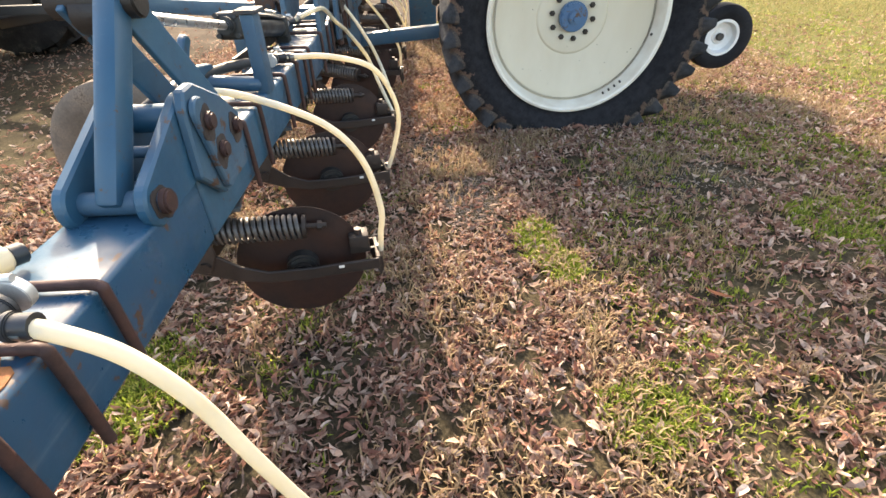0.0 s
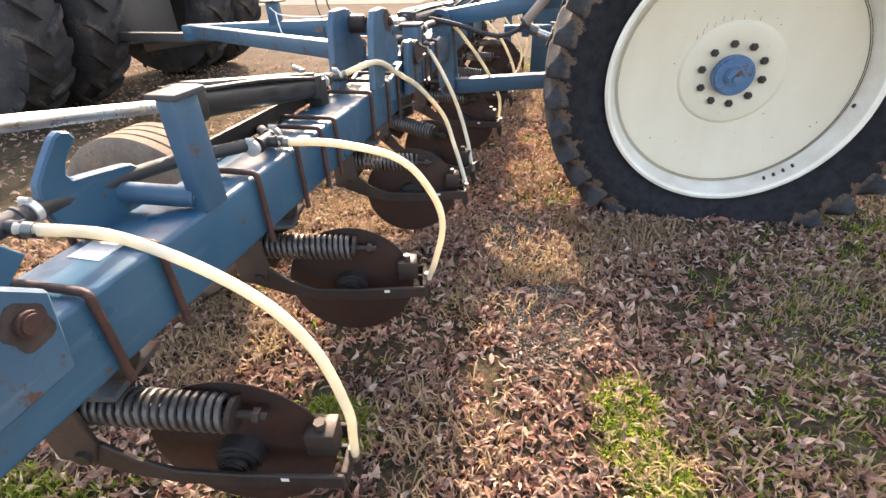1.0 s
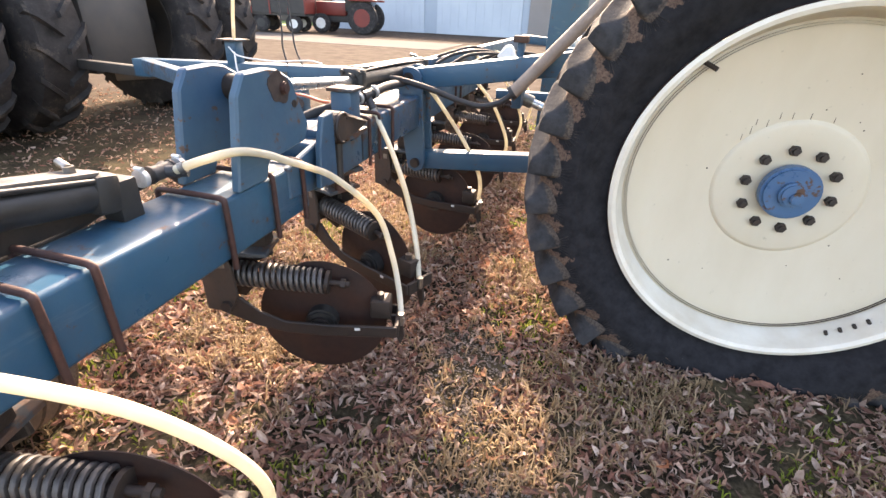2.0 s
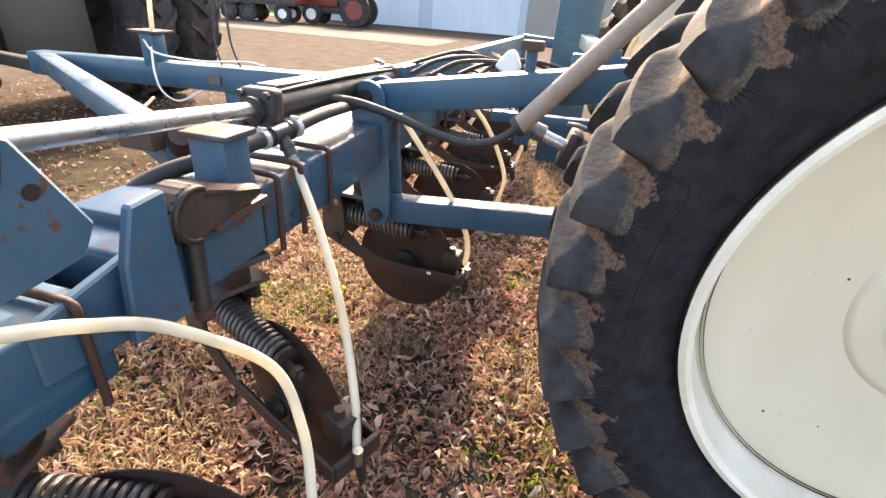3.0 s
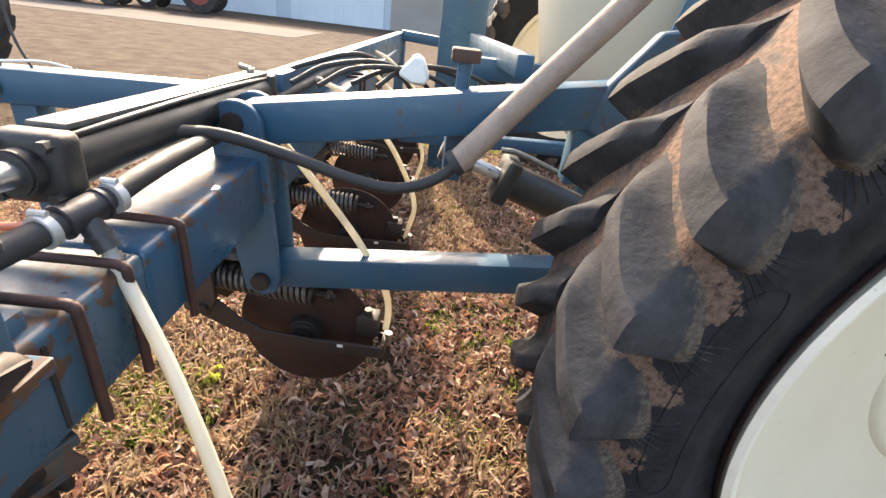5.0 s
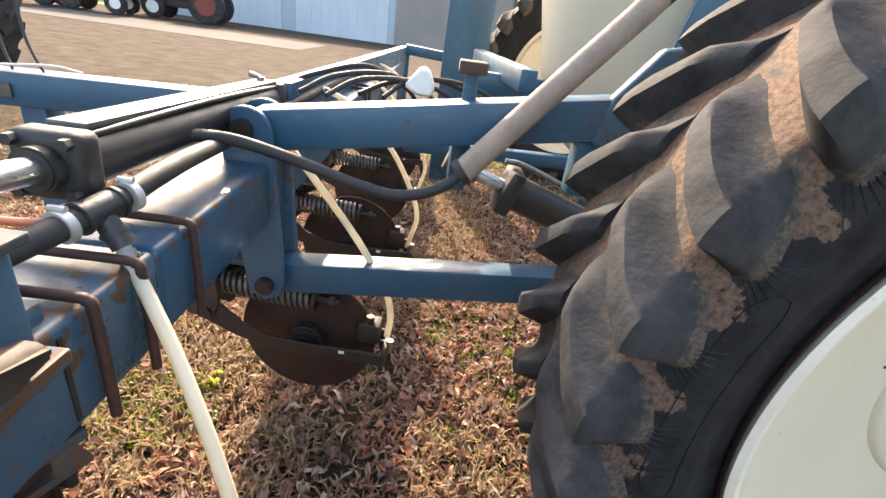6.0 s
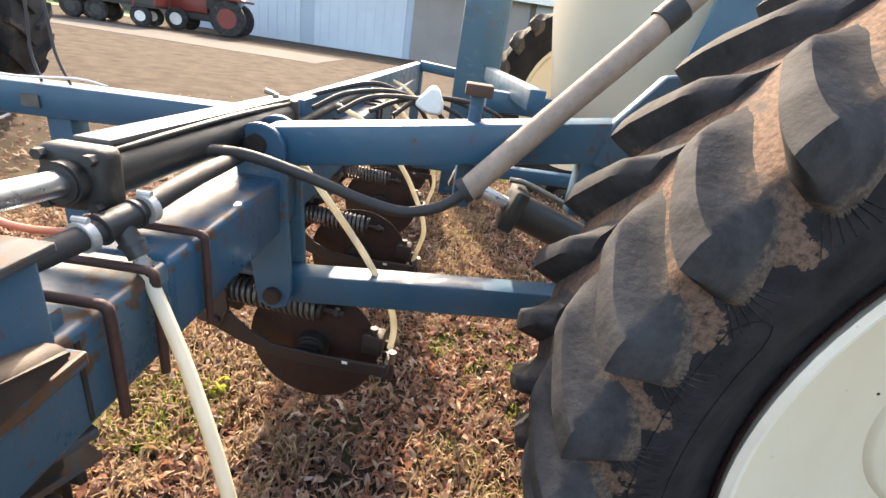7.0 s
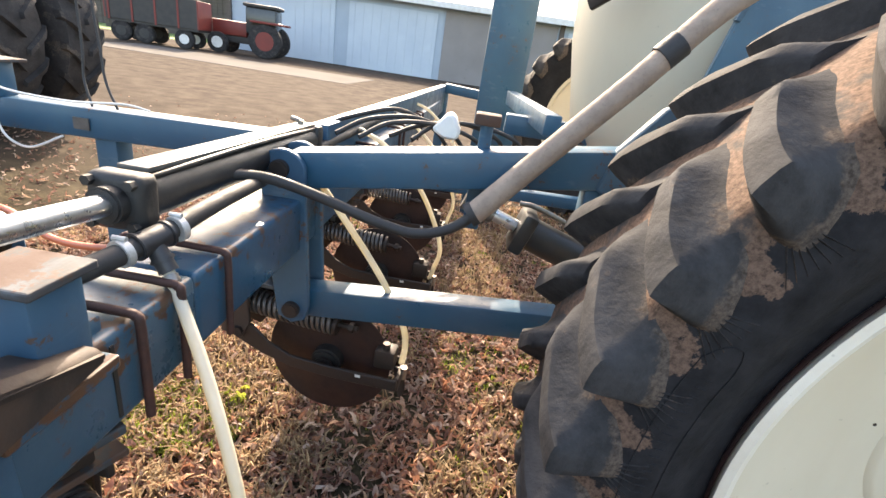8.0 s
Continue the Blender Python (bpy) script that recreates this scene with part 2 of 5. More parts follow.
def ground_material():
    m, t, b = nodes_of("yard_ground")
    co = t.nodes.new("ShaderNodeTexCoord")
    sep = t.nodes.new("ShaderNodeSeparateXYZ")
    link(t, co.outputs["Object"], sep.inputs[0])
    big, mid, fine = noise_node(t, 0.35, 5), noise_node(t, 2.4, 6, 0.65), noise_node(t, 55, 6, 0.7)
    soil = ramp(t, fine, [(0.25, (0.014, 0.012, 0.009)), (0.5, (0.036, 0.030, 0.020)), (0.75, (0.095, 0.074, 0.050))])
    straw = ramp(t, fine, [(0.3, (0.030, 0.026, 0.016)), (0.7, (0.14, 0.110, 0.066))])
    col = mix(t, ramp(t, mid, [(0.42, (0, 0, 0)), (0.62, (1, 1, 1))]), soil, straw)
    # bare packed dirt and gravel of the farm yard
    dirt = ramp(t, mid, [(0.32, (0.045, 0.035, 0.027)), (0.5, (0.070, 0.055, 0.043)), (0.68, (0.095, 0.076, 0.060))])
    far = t.nodes.new("ShaderNodeMapRange")
    far.inputs[1].default_value, far.inputs[2].default_value = 5.2, 8.5
    wob = t.nodes.new("ShaderNodeMath")
    wob.operation = "MULTIPLY_ADD"
    wob.inputs[1].default_value = 4.0
    link(t, big, wob.inputs[0])
    link(t, sep.outputs[1], wob.inputs[2])
    link(t, wob.outputs[0], far.inputs[0])
    col = mix(t, far.outputs[0], col, dirt)
    # open lawn on the far side of the wheel lane
    lawn_in = t.nodes.new("ShaderNodeMath")
    lawn_in.operation = "MULTIPLY_ADD"
    lawn_in.inputs[1].default_value = 3.0
    link(t, mid, lawn_in.inputs[0])
    link(t, sep.outputs[0], lawn_in.inputs[2])
    open_side = t.nodes.new("ShaderNodeMapRange")
    open_side.inputs[1].default_value, open_side.inputs[2].default_value = 4.2, 6.0
    link(t, lawn_in.outputs[0], open_side.inputs[0])
    turf = ramp(t, fine, [(0.3, (0.060, 0.066, 0.022)), (0.55, (0.125, 0.125, 0.045)), (0.75, (0.22, 0.19, 0.085))])
    col = mix(t, open_side.outputs[0], col, turf)
    link(t, col, b.inputs["Base Color"])
    b.inputs["Roughness"].default_value = 1.0
    b.inputs["Specular IOR Level"].default_value = 0.03
    bump(t, b, fine, 0.7, 0.012)
    return m


def leaf_material(name, cols, trans=0.25):
    m, t, b = nodes_of(name)
    g = t.nodes.new("ShaderNodeNewGeometry")
    base = ramp(t, g.outputs["Random Per Island"], [(i / (len(cols) - 1), c) for i, c in enumerate(cols)])
    n = noise_node(t, 90, 3)
    col = mix(t, ramp(t, n, [(0.45, (0, 0, 0)), (0.8, (0.5, 0.5, 0.5))]), base, (0.09, 0.055, 0.035))
    link(t, col, b.inputs["Base Color"])
    b.inputs["Roughness"].default_value = 0.75
    b.inputs["Specular IOR Level"].default_value = 0.12
    tr = t.nodes.new("ShaderNodeBsdfTranslucent")
    link(t, col, tr.inputs["Color"])
    ms = t.nodes.new("ShaderNodeMixShader")
    ms.inputs[0].default_value = trans
    link(t, b.outputs[0], ms.inputs[1])
    link(t, tr.outputs[0], ms.inputs[2])
    link(t, ms.outputs[0], t.nodes["Material Output"].inputs["Surface"])
    return m


ground_mat = ground_material()
leaf_mat = leaf_material("dead_leaves", [(0.19, 0.080, 0.060), (0.40, 0.225, 0.165), (0.085, 0.042, 0.034), (0.54, 0.375, 0.280), (0.25, 0.110, 0.082), (0.45, 0.275, 0.200), (0.70, 0.545, 0.440), (0.15, 0.074, 0.057), (0.56, 0.405, 0.310), (0.10, 0.050, 0.042)])
straw_mat = leaf_material("dry_grass", [(0.34, 0.235, 0.135), (0.46, 0.34, 0.205), (0.25, 0.165, 0.10), (0.39, 0.285, 0.165)], 0.35)
grass_mat = leaf_material("green_grass", [(0.13, 0.20, 0.026), (0.26, 0.33, 0.045), (0.085, 0.135, 0.020), (0.36, 0.40, 0.070), (0.32, 0.29, 0.10)], 0.5)
lawn_mat = leaf_material("lawn_blades", [(0.18, 0.185, 0.06), (0.30, 0.27, 0.11), (0.40, 0.32, 0.16), (0.13, 0.145, 0.04), (0.34, 0.25, 0.14)], 0.45)
weed_mat = leaf_material("weed_green", [(0.30, 0.36, 0.05), (0.42, 0.44, 0.08), (0.22, 0.30, 0.04)], 0.45)
russet_mat = leaf_material("russet_leaves", [(0.38, 0.175, 0.105), (0.52, 0.29, 0.18), (0.26, 0.105, 0.07), (0.60, 0.40, 0.26), (0.33, 0.13, 0.085)], 0.3)
broad_mat = leaf_material("russet_leaf", [(0.34, 0.12, 0.06), (0.42, 0.20, 0.11)], 0.25)
far_grass = plain_paint("lawn", (0.12, 0.19, 0.04), (0.16, 0.21, 0.06), 0.9, 1.2)
concrete = plain_paint("concrete", (0.125, 0.112, 0.10), (0.10, 0.09, 0.08), 0.95, 0.7, shine=0.05)
gravel_mat = leaf_material("gravel_grey", [(0.19, 0.150, 0.120), (0.28, 0.225, 0.180), (0.14, 0.110, 0.088), (0.33, 0.275, 0.225)], 0.0)


# ---- mesh helpers ----
def part(name, bm, material, parent=None, label="", smooth=None):
    """Links a bmesh as one mesh object, under a thing or a part."""
    me = bpy.data.meshes.new(name)
    bm.normal_update()
    bm.to_mesh(me)
    bm.free()
    me.materials.append(material)
    if smooth is not None:
        me.shade_smooth()
        me.set_sharp_from_angle(angle=radians(smooth))
    ob = new(name, me)
    ob.parent = parent
    if label:
        ob["label"] = label
    return ob


def thing(name, label, category, at=(0, 0, 0), group="", kind=""):
    return tagged(new(name), label, category, group, kind) if at == (0, 0, 0) else placed(tagged(new(name), label, category, group, kind), at)


def placed(ob, at):
    ob.location = at
    return ob


def box(x0, x1, y0, y1, z0, z1, bevel=0.0, seg=2, bm=None):
    bm = bm or bmesh.new()
    g = bmesh.ops.create_cube(bm, size=1, matrix=Matrix.Translation(((x0 + x1) / 2, (y0 + y1) / 2, (z0 + z1) / 2)) @ Matrix.Diagonal((x1 - x0, y1 - y0, z1 - z0, 1)))
    if bevel:
        vs = set(g["verts"])
        bmesh.ops.bevel(bm, geom=[e for e in bm.edges if e.verts[0] in vs and e.verts[1] in vs], offset=bevel, segments=seg, affect="EDGES", profile=0.5)
    return bm


def aim(p0, p1, up=(0, 0, 1)):
    """A frame at p0 with its z axis towards p1 and its x axis as near to up as may be."""
    z = (Vector(p1) - Vector(p0)).normalized()
    x = Vector(up) - z * z.dot(Vector(up))
    if x.length < 1e-3:
        x = Vector((1, 0, 0)) - z * z.x
    x.normalize()
    y = z.cross(x)
    return Matrix(((x.x, y.x, z.x, p0[0]), (x.y, y.y, z.y, p0[1]), (x.z, y.z, z.z, p0[2]), (0, 0, 0, 1)))


def beam(p0, p1, high, wide, bevel=0.008, bm=None):
    """A square-section beam from p0 to p1."""
    n = (Vector(p1) - Vector(p0)).length
    b2 = box(-high / 2, high / 2, -wide / 2, wide / 2, 0, n, bevel)
    bmesh.ops.transform(b2, matrix=aim(p0, p1), verts=b2.verts)
    return merge(bm, b2)


def merge(bm, other):
    if bm is None:
        return other
    me = bpy.data.meshes.new("tmp")
    other.to_mesh(me)
    other.free()
    bm.from_mesh(me)
    bpy.data.meshes.remove(me)
    return bm


def rod(p0, p1, r, seg=20, r1=None, bevel=0.0, bm=None):
    n = (Vector(p1) - Vector(p0)).length
    b2 = bmesh.new()
    bmesh.ops.create_cone(b2, cap_ends=True, segments=seg, radius1=r, radius2=r if r1 is None else r1, depth=n, matrix=Matrix.Translation((0, 0, n / 2)))
    if bevel:
        bmesh.ops.bevel(b2, geom=[e for e in b2.edges if len(e.link_faces) == 2 and any(len(f.verts) > 4 for f in e.link_faces)], offset=bevel, segments=2, affect="EDGES")
    bmesh.ops.transform(b2, matrix=aim(p0, p1), verts=b2.verts)
    return merge(bm, b2)


def curve_points(pts, n):
    """Points along a smooth curve through pts."""
    p = [Vector(q) for q in pts]
    p = [p[0] * 2 - p[1]] + p + [p[-1] * 2 - p[-2]]
    out = []
    for i in range(1, len(p) - 2):
        a, b, c, d = p[i - 1:i + 3]
        for k in range(n):
            t = k / n
            out.append(0.5 * (2 * b + (c - a) * t + (2 * a - 5 * b + 4 * c - d) * t * t + (3 * b - a - 3 * c + d) * t ** 3))
    return out + [p[-2]]


def tube(pts, r, n=6, seg=10, smooth_path=True, bm=None, radii=None):
    """A hose or bent rod along pts."""
    path = curve_points(pts, n) if smooth_path else [Vector(q) for q in pts]
    bm = bm or bmesh.new()
    rings, side = [], None
    for i, p in enumerate(path):
        d = (path[min(i + 1, len(path) - 1)] - path[max(i - 1, 0)]).normalized()
        if side is None:
            side = d.cross(Vector((0, 0, 1)))
            if side.length < 0.1:
                side = d.cross(Vector((1, 0, 0)))
        side = (side - d * side.dot(d)).normalized()
        up = side.cross(d)
        rr = radii[min(i * len(radii) // len(path), len(radii) - 1)] if radii else r
        rings.append([bm.verts.new(p + (side * math.cos(a) + up * math.sin(a)) * rr) for a in (2 * math.pi * k / seg for k in range(seg))])
    for a, b in zip(rings, rings[1:]):
        for k in range(seg):
            bm.faces.new((a[k], a[(k + 1) % seg], b[(k + 1) % seg], b[k]))
    bm.faces.new(rings[0][::-1])
    bm.faces.new(rings[-1])
    bmesh.ops.recalc_face_normals(bm, faces=bm.faces)
    return bm


def plate(poly, axis, at, thick, bevel=0.004, bm=None):
    """A flat plate cut to poly, in the plane across axis, from at to at + thick."""
    b2 = bmesh.new()
    def put(u, v, w):
        return {"x": (w, u, v), "y": (u, w, v), "z": (u, v, w)}[axis]
    f = b2.faces.new([b2.verts.new(put(u, v, at)) for u, v in poly])
    g = bmesh.ops.extrude_face_region(b2, geom=[f])
    off = Vector(put(0, 0, thick))
    bmesh.ops.translate(b2, vec=off, verts=[v for v in g["geom"] if isinstance(v, bmesh.types.BMVert)])
    bmesh.ops.recalc_face_normals(b2, faces=b2.faces)
    if bevel:
        bmesh.ops.bevel(b2, geom=b2.edges[:], offset=bevel, segments=1, affect="EDGES")
    return merge(bm, b2)


def rounded(cx, cz, r, a0, a1, n=8):
    return [(cx + r * math.cos(radians(a0 + (a1 - a0) * k / n)), cz + r * math.sin(radians(a0 + (a1 - a0) * k / n))) for k in range(n + 1)]


def revolve(profile, seg=64, axis="y", bm=None):
    """A closed ring or dish: profile of (radius, along) turned about the axis."""
    bm = bm or bmesh.new()
    rings = []
    for k in range(seg):
        a = 2 * math.pi * k / seg
        rings.append([bm.verts.new((r * math.cos(a), y, r * math.sin(a))) for r, y in profile])
    for k in range(seg):
        a, b = rings[k], rings[(k + 1) % seg]
        for i in range(len(profile) - 1):
            if profile[i][0] < 1e-6 and profile[i + 1][0] < 1e-6:
                continue
            bm.faces.new((a[i], a[i + 1], b[i + 1], b[i]))
    bmesh.ops.remove_doubles(bm, verts=bm.verts, dist=1e-5)
    bmesh.ops.recalc_face_normals(bm, faces=bm.faces)
    return bm


def hexbolt(at, way, r=0.016, h=0.012, bm=None):
    p = Vector(at)
    return rod(p, p + Vector(way) * h, r, 6, bm=bm)

# ---- ground ----
def ground_height(x, y):
    """Gentle unevenness of the yard, in metres."""
    near = max(0.0, 1 - max(abs(x - 0.5) - 4, abs(y - 2) - 5, 0) / 6)
    return near * 0.018 * noise.noise((x * 1.1, y * 1.1, 0.3)) + near * 0.007 * noise.noise((x * 4.5, y * 4.5, 2.1))


def build_ground():
    """One sheet from the machine to the horizon: fine near by, coarse far off."""
    def steps(lo, hi, n, far_lo, far_hi):
        inner = [lo + (hi - lo) * k / n for k in range(n + 1)]
        left, right = [], []
        d = (hi - lo) / n
        x, s = lo, d
        while x > far_lo:
            s *= 1.6
            x -= s
            left.append(max(x, far_lo))
        x, s = hi, d
        while x < far_hi:
            s *= 1.6
            x += s
            right.append(min(x, far_hi))
        return left[::-1] + inner + right
    xs, ys = steps(-4, 5, 150, -900, 900), steps(-2.5, 7.5, 160, -900, 900)
    verts = [(x, y, ground_height(x, y)) for y in ys for x in xs]
    n = len(xs)
    faces = [(j * n + i, j * n + i + 1, (j + 1) * n + i + 1, (j + 1) * n + i) for j in range(len(ys) - 1) for i in range(n - 1)]
    me = bpy.data.meshes.new("ground")
    me.from_pydata(verts, [], faces)
    me.materials.append(ground_mat)
    me.shade_smooth()
    tagged(new("ground", me), "leaf-strewn dry grass and packed farmyard dirt", "ground", kind="structure")


build_ground()

# ---- toolbar: folding blue beam that carries the coulters ----
BX0, BX1, BZ0, BZ1 = -0.465, -0.295, 0.70, 0.858
toolbar = thing("toolbar", "worn blue steel folding toolbar on an implement frame", "farm toolbar")
part("beam_section", box(BX0, BX1, -2.3, -0.428, BZ0, BZ1, 0.012, 3), blue_edged, toolbar, "blue beam with bare rusty patches", 40)
part("beam_section", box(BX0, BX1, -0.420, 1.55, BZ0, BZ1, 0.012, 3), blue, toolbar, "glossy blue square beam", 40)
part("beam_section", box(BX0 - 0.02, BX1 + 0.004, 1.60, 2.16, BZ0 + 0.035, BZ1 + 0.035, 0.012, 3), blue_flaked, toolbar, "blue beam with flaking paint and rust-bitten edges", 40)
part("beam_section", box(BX0 - 0.02, BX1 + 0.004, 2.16, 2.80, BZ0 + 0.035, BZ1 + 0.035, 0.012, 3), blue_edged, toolbar, "glossy blue beam", 40)
part("beam_section", box(BX0, BX1, 2.80, 7.2, BZ0 + 0.035, BZ1 + 0.035, 0.012, 3), blue, toolbar, "", 40)


def rust_stain(y, z, x, r, parent):
    """Ragged brown stain on an upright face turned to +x."""
    rg = random.Random(int((y + z) * 9173))
    w0, w1 = rg.uniform(0, 6), rg.uniform(0, 6)
    bm = bmesh.new()
    ring = [bm.verts.new((x + 0.0012, y + r * q * math.cos(a), z + r * q * math.sin(a) - 0.006)) for a, q in ((k * math.pi / 12, 0.95 + 0.13 * math.sin(2 * k * math.pi / 12 + w0) + 0.08 * math.sin(5 * k * math.pi / 12 + w1)) for k in range(24))]
    back = [bm.verts.new((x - 0.002, v.co.y, v.co.z)) for v in ring]
    bm.faces.new(ring)
    for k in range(24):
        bm.faces.new((ring[k], back[k], back[(k + 1) % 24], ring[(k + 1) % 24]))
    part("rust_stain", bm, pin_rust, parent)


def hinge_plate(y):
    """Five-sided bolted plate on the beam's side, with three rusty pin ends."""
    p = part("side_plate", plate([(y - 0.105, 0.86), (y - 0.09, 1.00), (y - 0.07, 1.033), (y - 0.02, 1.035), (y + 0.10, 0.975), (y + 0.174, 0.915), (y + 0.155, 0.785), (y - 0.01, 0.78)], "x", -0.292, 0.022, 0.005), blue_worn, toolbar, "blue side plate with rust round its pins")
    link_pts = rounded(y - 0.052, 0.985, 0.030, 195, 15, 8)[::1] + rounded(y - 0.004, 0.825, 0.030, 15, -165, 8)
    part("lock_plate", plate(link_pts, "x", -0.269, 0.014, 0.003), blue_worn, p, "slanting rust-stained lock plate")
    for dy, z, xo in ((-0.041, 0.962, 0.014), (-0.012, 0.889, 0.014), (0.127, 0.894, 0.0)):
        rust_stain(y + dy, z, -0.2695 + xo, 0.036, p)
        part("pin_end", rod((-0.269 + xo, y + dy, z), (-0.254 + xo, y + dy, z), 0.019, 22, bevel=0.004), ubolt_rust, p, "rusted pin end", 40)



for x in (-0.452, -0.314):
    part("hinge_cheek", plate(rounded(-0.580, 0.884, 0.049, 250, 126, 9) + rounded(-0.385, 0.986, 0.036, 122, 50, 4) + [(-0.28, 0.955), (-0.28, 0.855)], "x", x, 0.024, 0.005), blue, toolbar, "blue hinge cheek with rusty pin hole")
part("hinge_pin", rod((-0.45, -0.578, 0.881), (-0.275, -0.578, 0.881), 0.022, 22, bevel=0.004), blue_worn, toolbar, "thick worn hinge pin", 40)
part("pin_head", rod((-0.290, -0.578, 0.881), (-0.272, -0.578, 0.881), 0.024, 22, bevel=0.004), ubolt_rust, toolbar, "rusted pin head", 40)
rust_stain(-0.578, 0.885, -0.2895, 0.036, toolbar)
part("stop_pin", rod((-0.43, -0.445, 0.925), (-0.31, -0.445, 0.925), 0.012, 16), blue_worn, toolbar, "", 40)
part("cross_tube", rod((-0.50, -0.33, 0.955), (-0.33, -0.33, 0.955), 0.03, 20), blue, toolbar, "", 40)
hinge_plate(-0.34)
part("fold_arm", beam((-0.369, -0.592, 0.878), (-0.352, -0.36, 1.22), 0.052, 0.046, 0.012), blue, toolbar, "upright blue folding arm", 40)
for x in (-0.435, -0.345):
    part("fold_link", beam((x, -0.38, 1.20), (x + 0.02, -0.17, 0.93), 0.075, 0.014, 0.003), blue, toolbar, "slanting blue link plate")
part("link_pin", rod((-0.47, -0.37, 1.185), (-0.31, -0.37, 1.185), 0.03, 20, bevel=0.004), iron, toolbar, "", 40)

# second folding joint, beside the lifting wheel
for x in (-0.475, -0.312):
    part("hinge_cheek", plate([(1.22, 0.86), (1.265, 1.09), (1.30, 1.138), (1.40, 1.141), (1.44, 1.134), (1.50, 1.105), (1.572, 0.965), (1.545, 0.922), (1.36, 0.905), (1.34, 0.86)], "x", x, 0.026, 0.005), blue_worn, toolbar, "tall blue hinge cheek with a rusted pivot hole")
part("hinge_pin", rod((-0.51, 1.455, 1.085), (-0.272, 1.455, 1.085), 0.017, 22, bevel=0.004), ubolt_rust, toolbar, "rusted pivot pin", 40)
rust_stain(1.437, 1.094, -0.2855, 0.046, toolbar)
part("grease_hole", rod((-0.290, 1.503, 1.036), (-0.2845, 1.503, 1.036), 0.011, 14), iron, toolbar)
part("end_plate", plate([(1.555, 0.765), (1.57, 0.90), (1.60, 0.985), (1.665, 0.99), (1.67, 0.752)], "x", -0.272, 0.02, 0.004), blue_worn, toolbar, "worn blue end plate")
cap = [(1.90, 0.897), (1.90, 0.922)] + rounded(1.715, 0.927, 0.054, 60, 270, 12) + [(1.74, 0.878)]
part("rounded_cap", plate(cap, "x", -0.315, 0.07, 0.010), cap_metal, toolbar, "dark brown rounded steel link over the joint", 40)
part("cap_rim", tube([(-0.246, y, z) for y, z in rounded(1.715, 0.927, 0.047, 60, 270, 12)], 0.006, 2, 8), iron, toolbar, "", 60)
part("joint_cover", box(-0.49, -0.312, 1.68, 1.97, 0.885, 0.918, 0.006), blue_worn, toolbar, "flat worn cover plate", 40)
part("ledge", box(-0.2905, -0.256, 1.765, 1.93, 0.868, 0.888, 0.004), blue_flaked, toolbar, "worn ledge with flaking blue paint")
part("cap_seam", beam((-0.245, 1.74, 0.955), (-0.245, 1.89, 0.915), 0.006, 0.006, 0.0), iron, toolbar)
leg = part("pivot_leg", rod((-0.272, 1.722, 0.90), (-0.272, 1.714, 0.722), 0.0165, 18, bevel=0.003), black_paint, toolbar, "dark round stop leg", 40)
part("leg_foot", rod((-0.272, 1.7145, 0.735), (-0.272, 1.7135, 0.708), 0.0185, 14, bevel=0.003), ubolt_rust, leg, "rusty foot", 40)
for x in (-0.47, -0.30):
    part("lower_cheek", plate([(1.44, 0.86), (1.63, 0.90), (1.80, 0.84), (1.80, 0.742), (1.60, 0.748), (1.44, 0.765)], "x", x - 0.01, 0.02, 0.004), blue_worn, toolbar)


def cap_post(x0, x1, y0, y1, z1):
    """Upright stop post with a rusty cap plate."""
    p = part("stop_post", box(x0, x1, y0, y1, BZ1 - 0.006, z1, 0.006), blue_worn, toolbar, "blue upright stop post", 40)
    part("cap_plate", box(x0 - 0.012, x1 + 0.012, y0 - 0.008, y1 + 0.012, z1, z1 + 0.012, 0.003), rusty_plate, p, "rusty cap plate")


cap_post(-0.330, -0.288, 0.185, 0.255, 1.085)
cap_post(-0.350, -0.270, 1.832, 1.908, 1.022)
part("hook_plate", plate([(0.132, 0.846), (0.045, 0.866), (0.012, 0.900), (0.0, 0.945), (0.010, 0.983), (0.036, 1.011), (0.072, 1.046), (0.088, 1.053), (0.104, 1.048), (0.112, 1.031), (0.088, 1.013), (0.074, 0.997), (0.066, 0.980), (0.072, 0.969), (0.104, 0.965), (0.165, 0.956), (0.199, 0.950), (0.213, 0.940), (0.214, 0.925), (0.193, 0.880)], "x", -0.475, 0.022, 0.004), blue, toolbar, "blue hook-shaped latch plate")
part("cross_pin", rod((-0.50, 0.150, 0.906), (-0.315, 0.200, 0.882), 0.023, 20, bevel=0.004), blue_worn, toolbar, "worn round cross pin", 40)
part("edge_rail", beam((-0.475, 0.45, 0.885), (-0.475, 1.10, 0.885), 0.05, 0.012, 0.002), iron, toolbar, "dark angle rail on the beam")
part("sight_label", box(-0.43, -0.36, -0.02, 0.06, BZ1, BZ1 + 0.0015), white_paint, toolbar, "pale worn decal")


def u_bolt(y, z1=BZ1, x0=BX0, x1=BX1, r=0.0075, tail=0.02):
    """Rusty rod bent over the beam, with nuts beneath."""
    e = 0.012
    pts = [(x0 - e, y, z1 - 0.158 - tail), (x0 - e, y, z1 - 0.012), (x0 - e + 0.006, y, z1 + e - 0.004), (x0 + 0.02, y, z1 + e), (x1 - 0.02, y, z1 + e), (x1 + e - 0.006, y, z1 + e - 0.004), (x1 + e, y, z1 - 0.012), (x1 + e, y, z1 - 0.158 - tail)]
    return tube(pts, r, 5, 8)


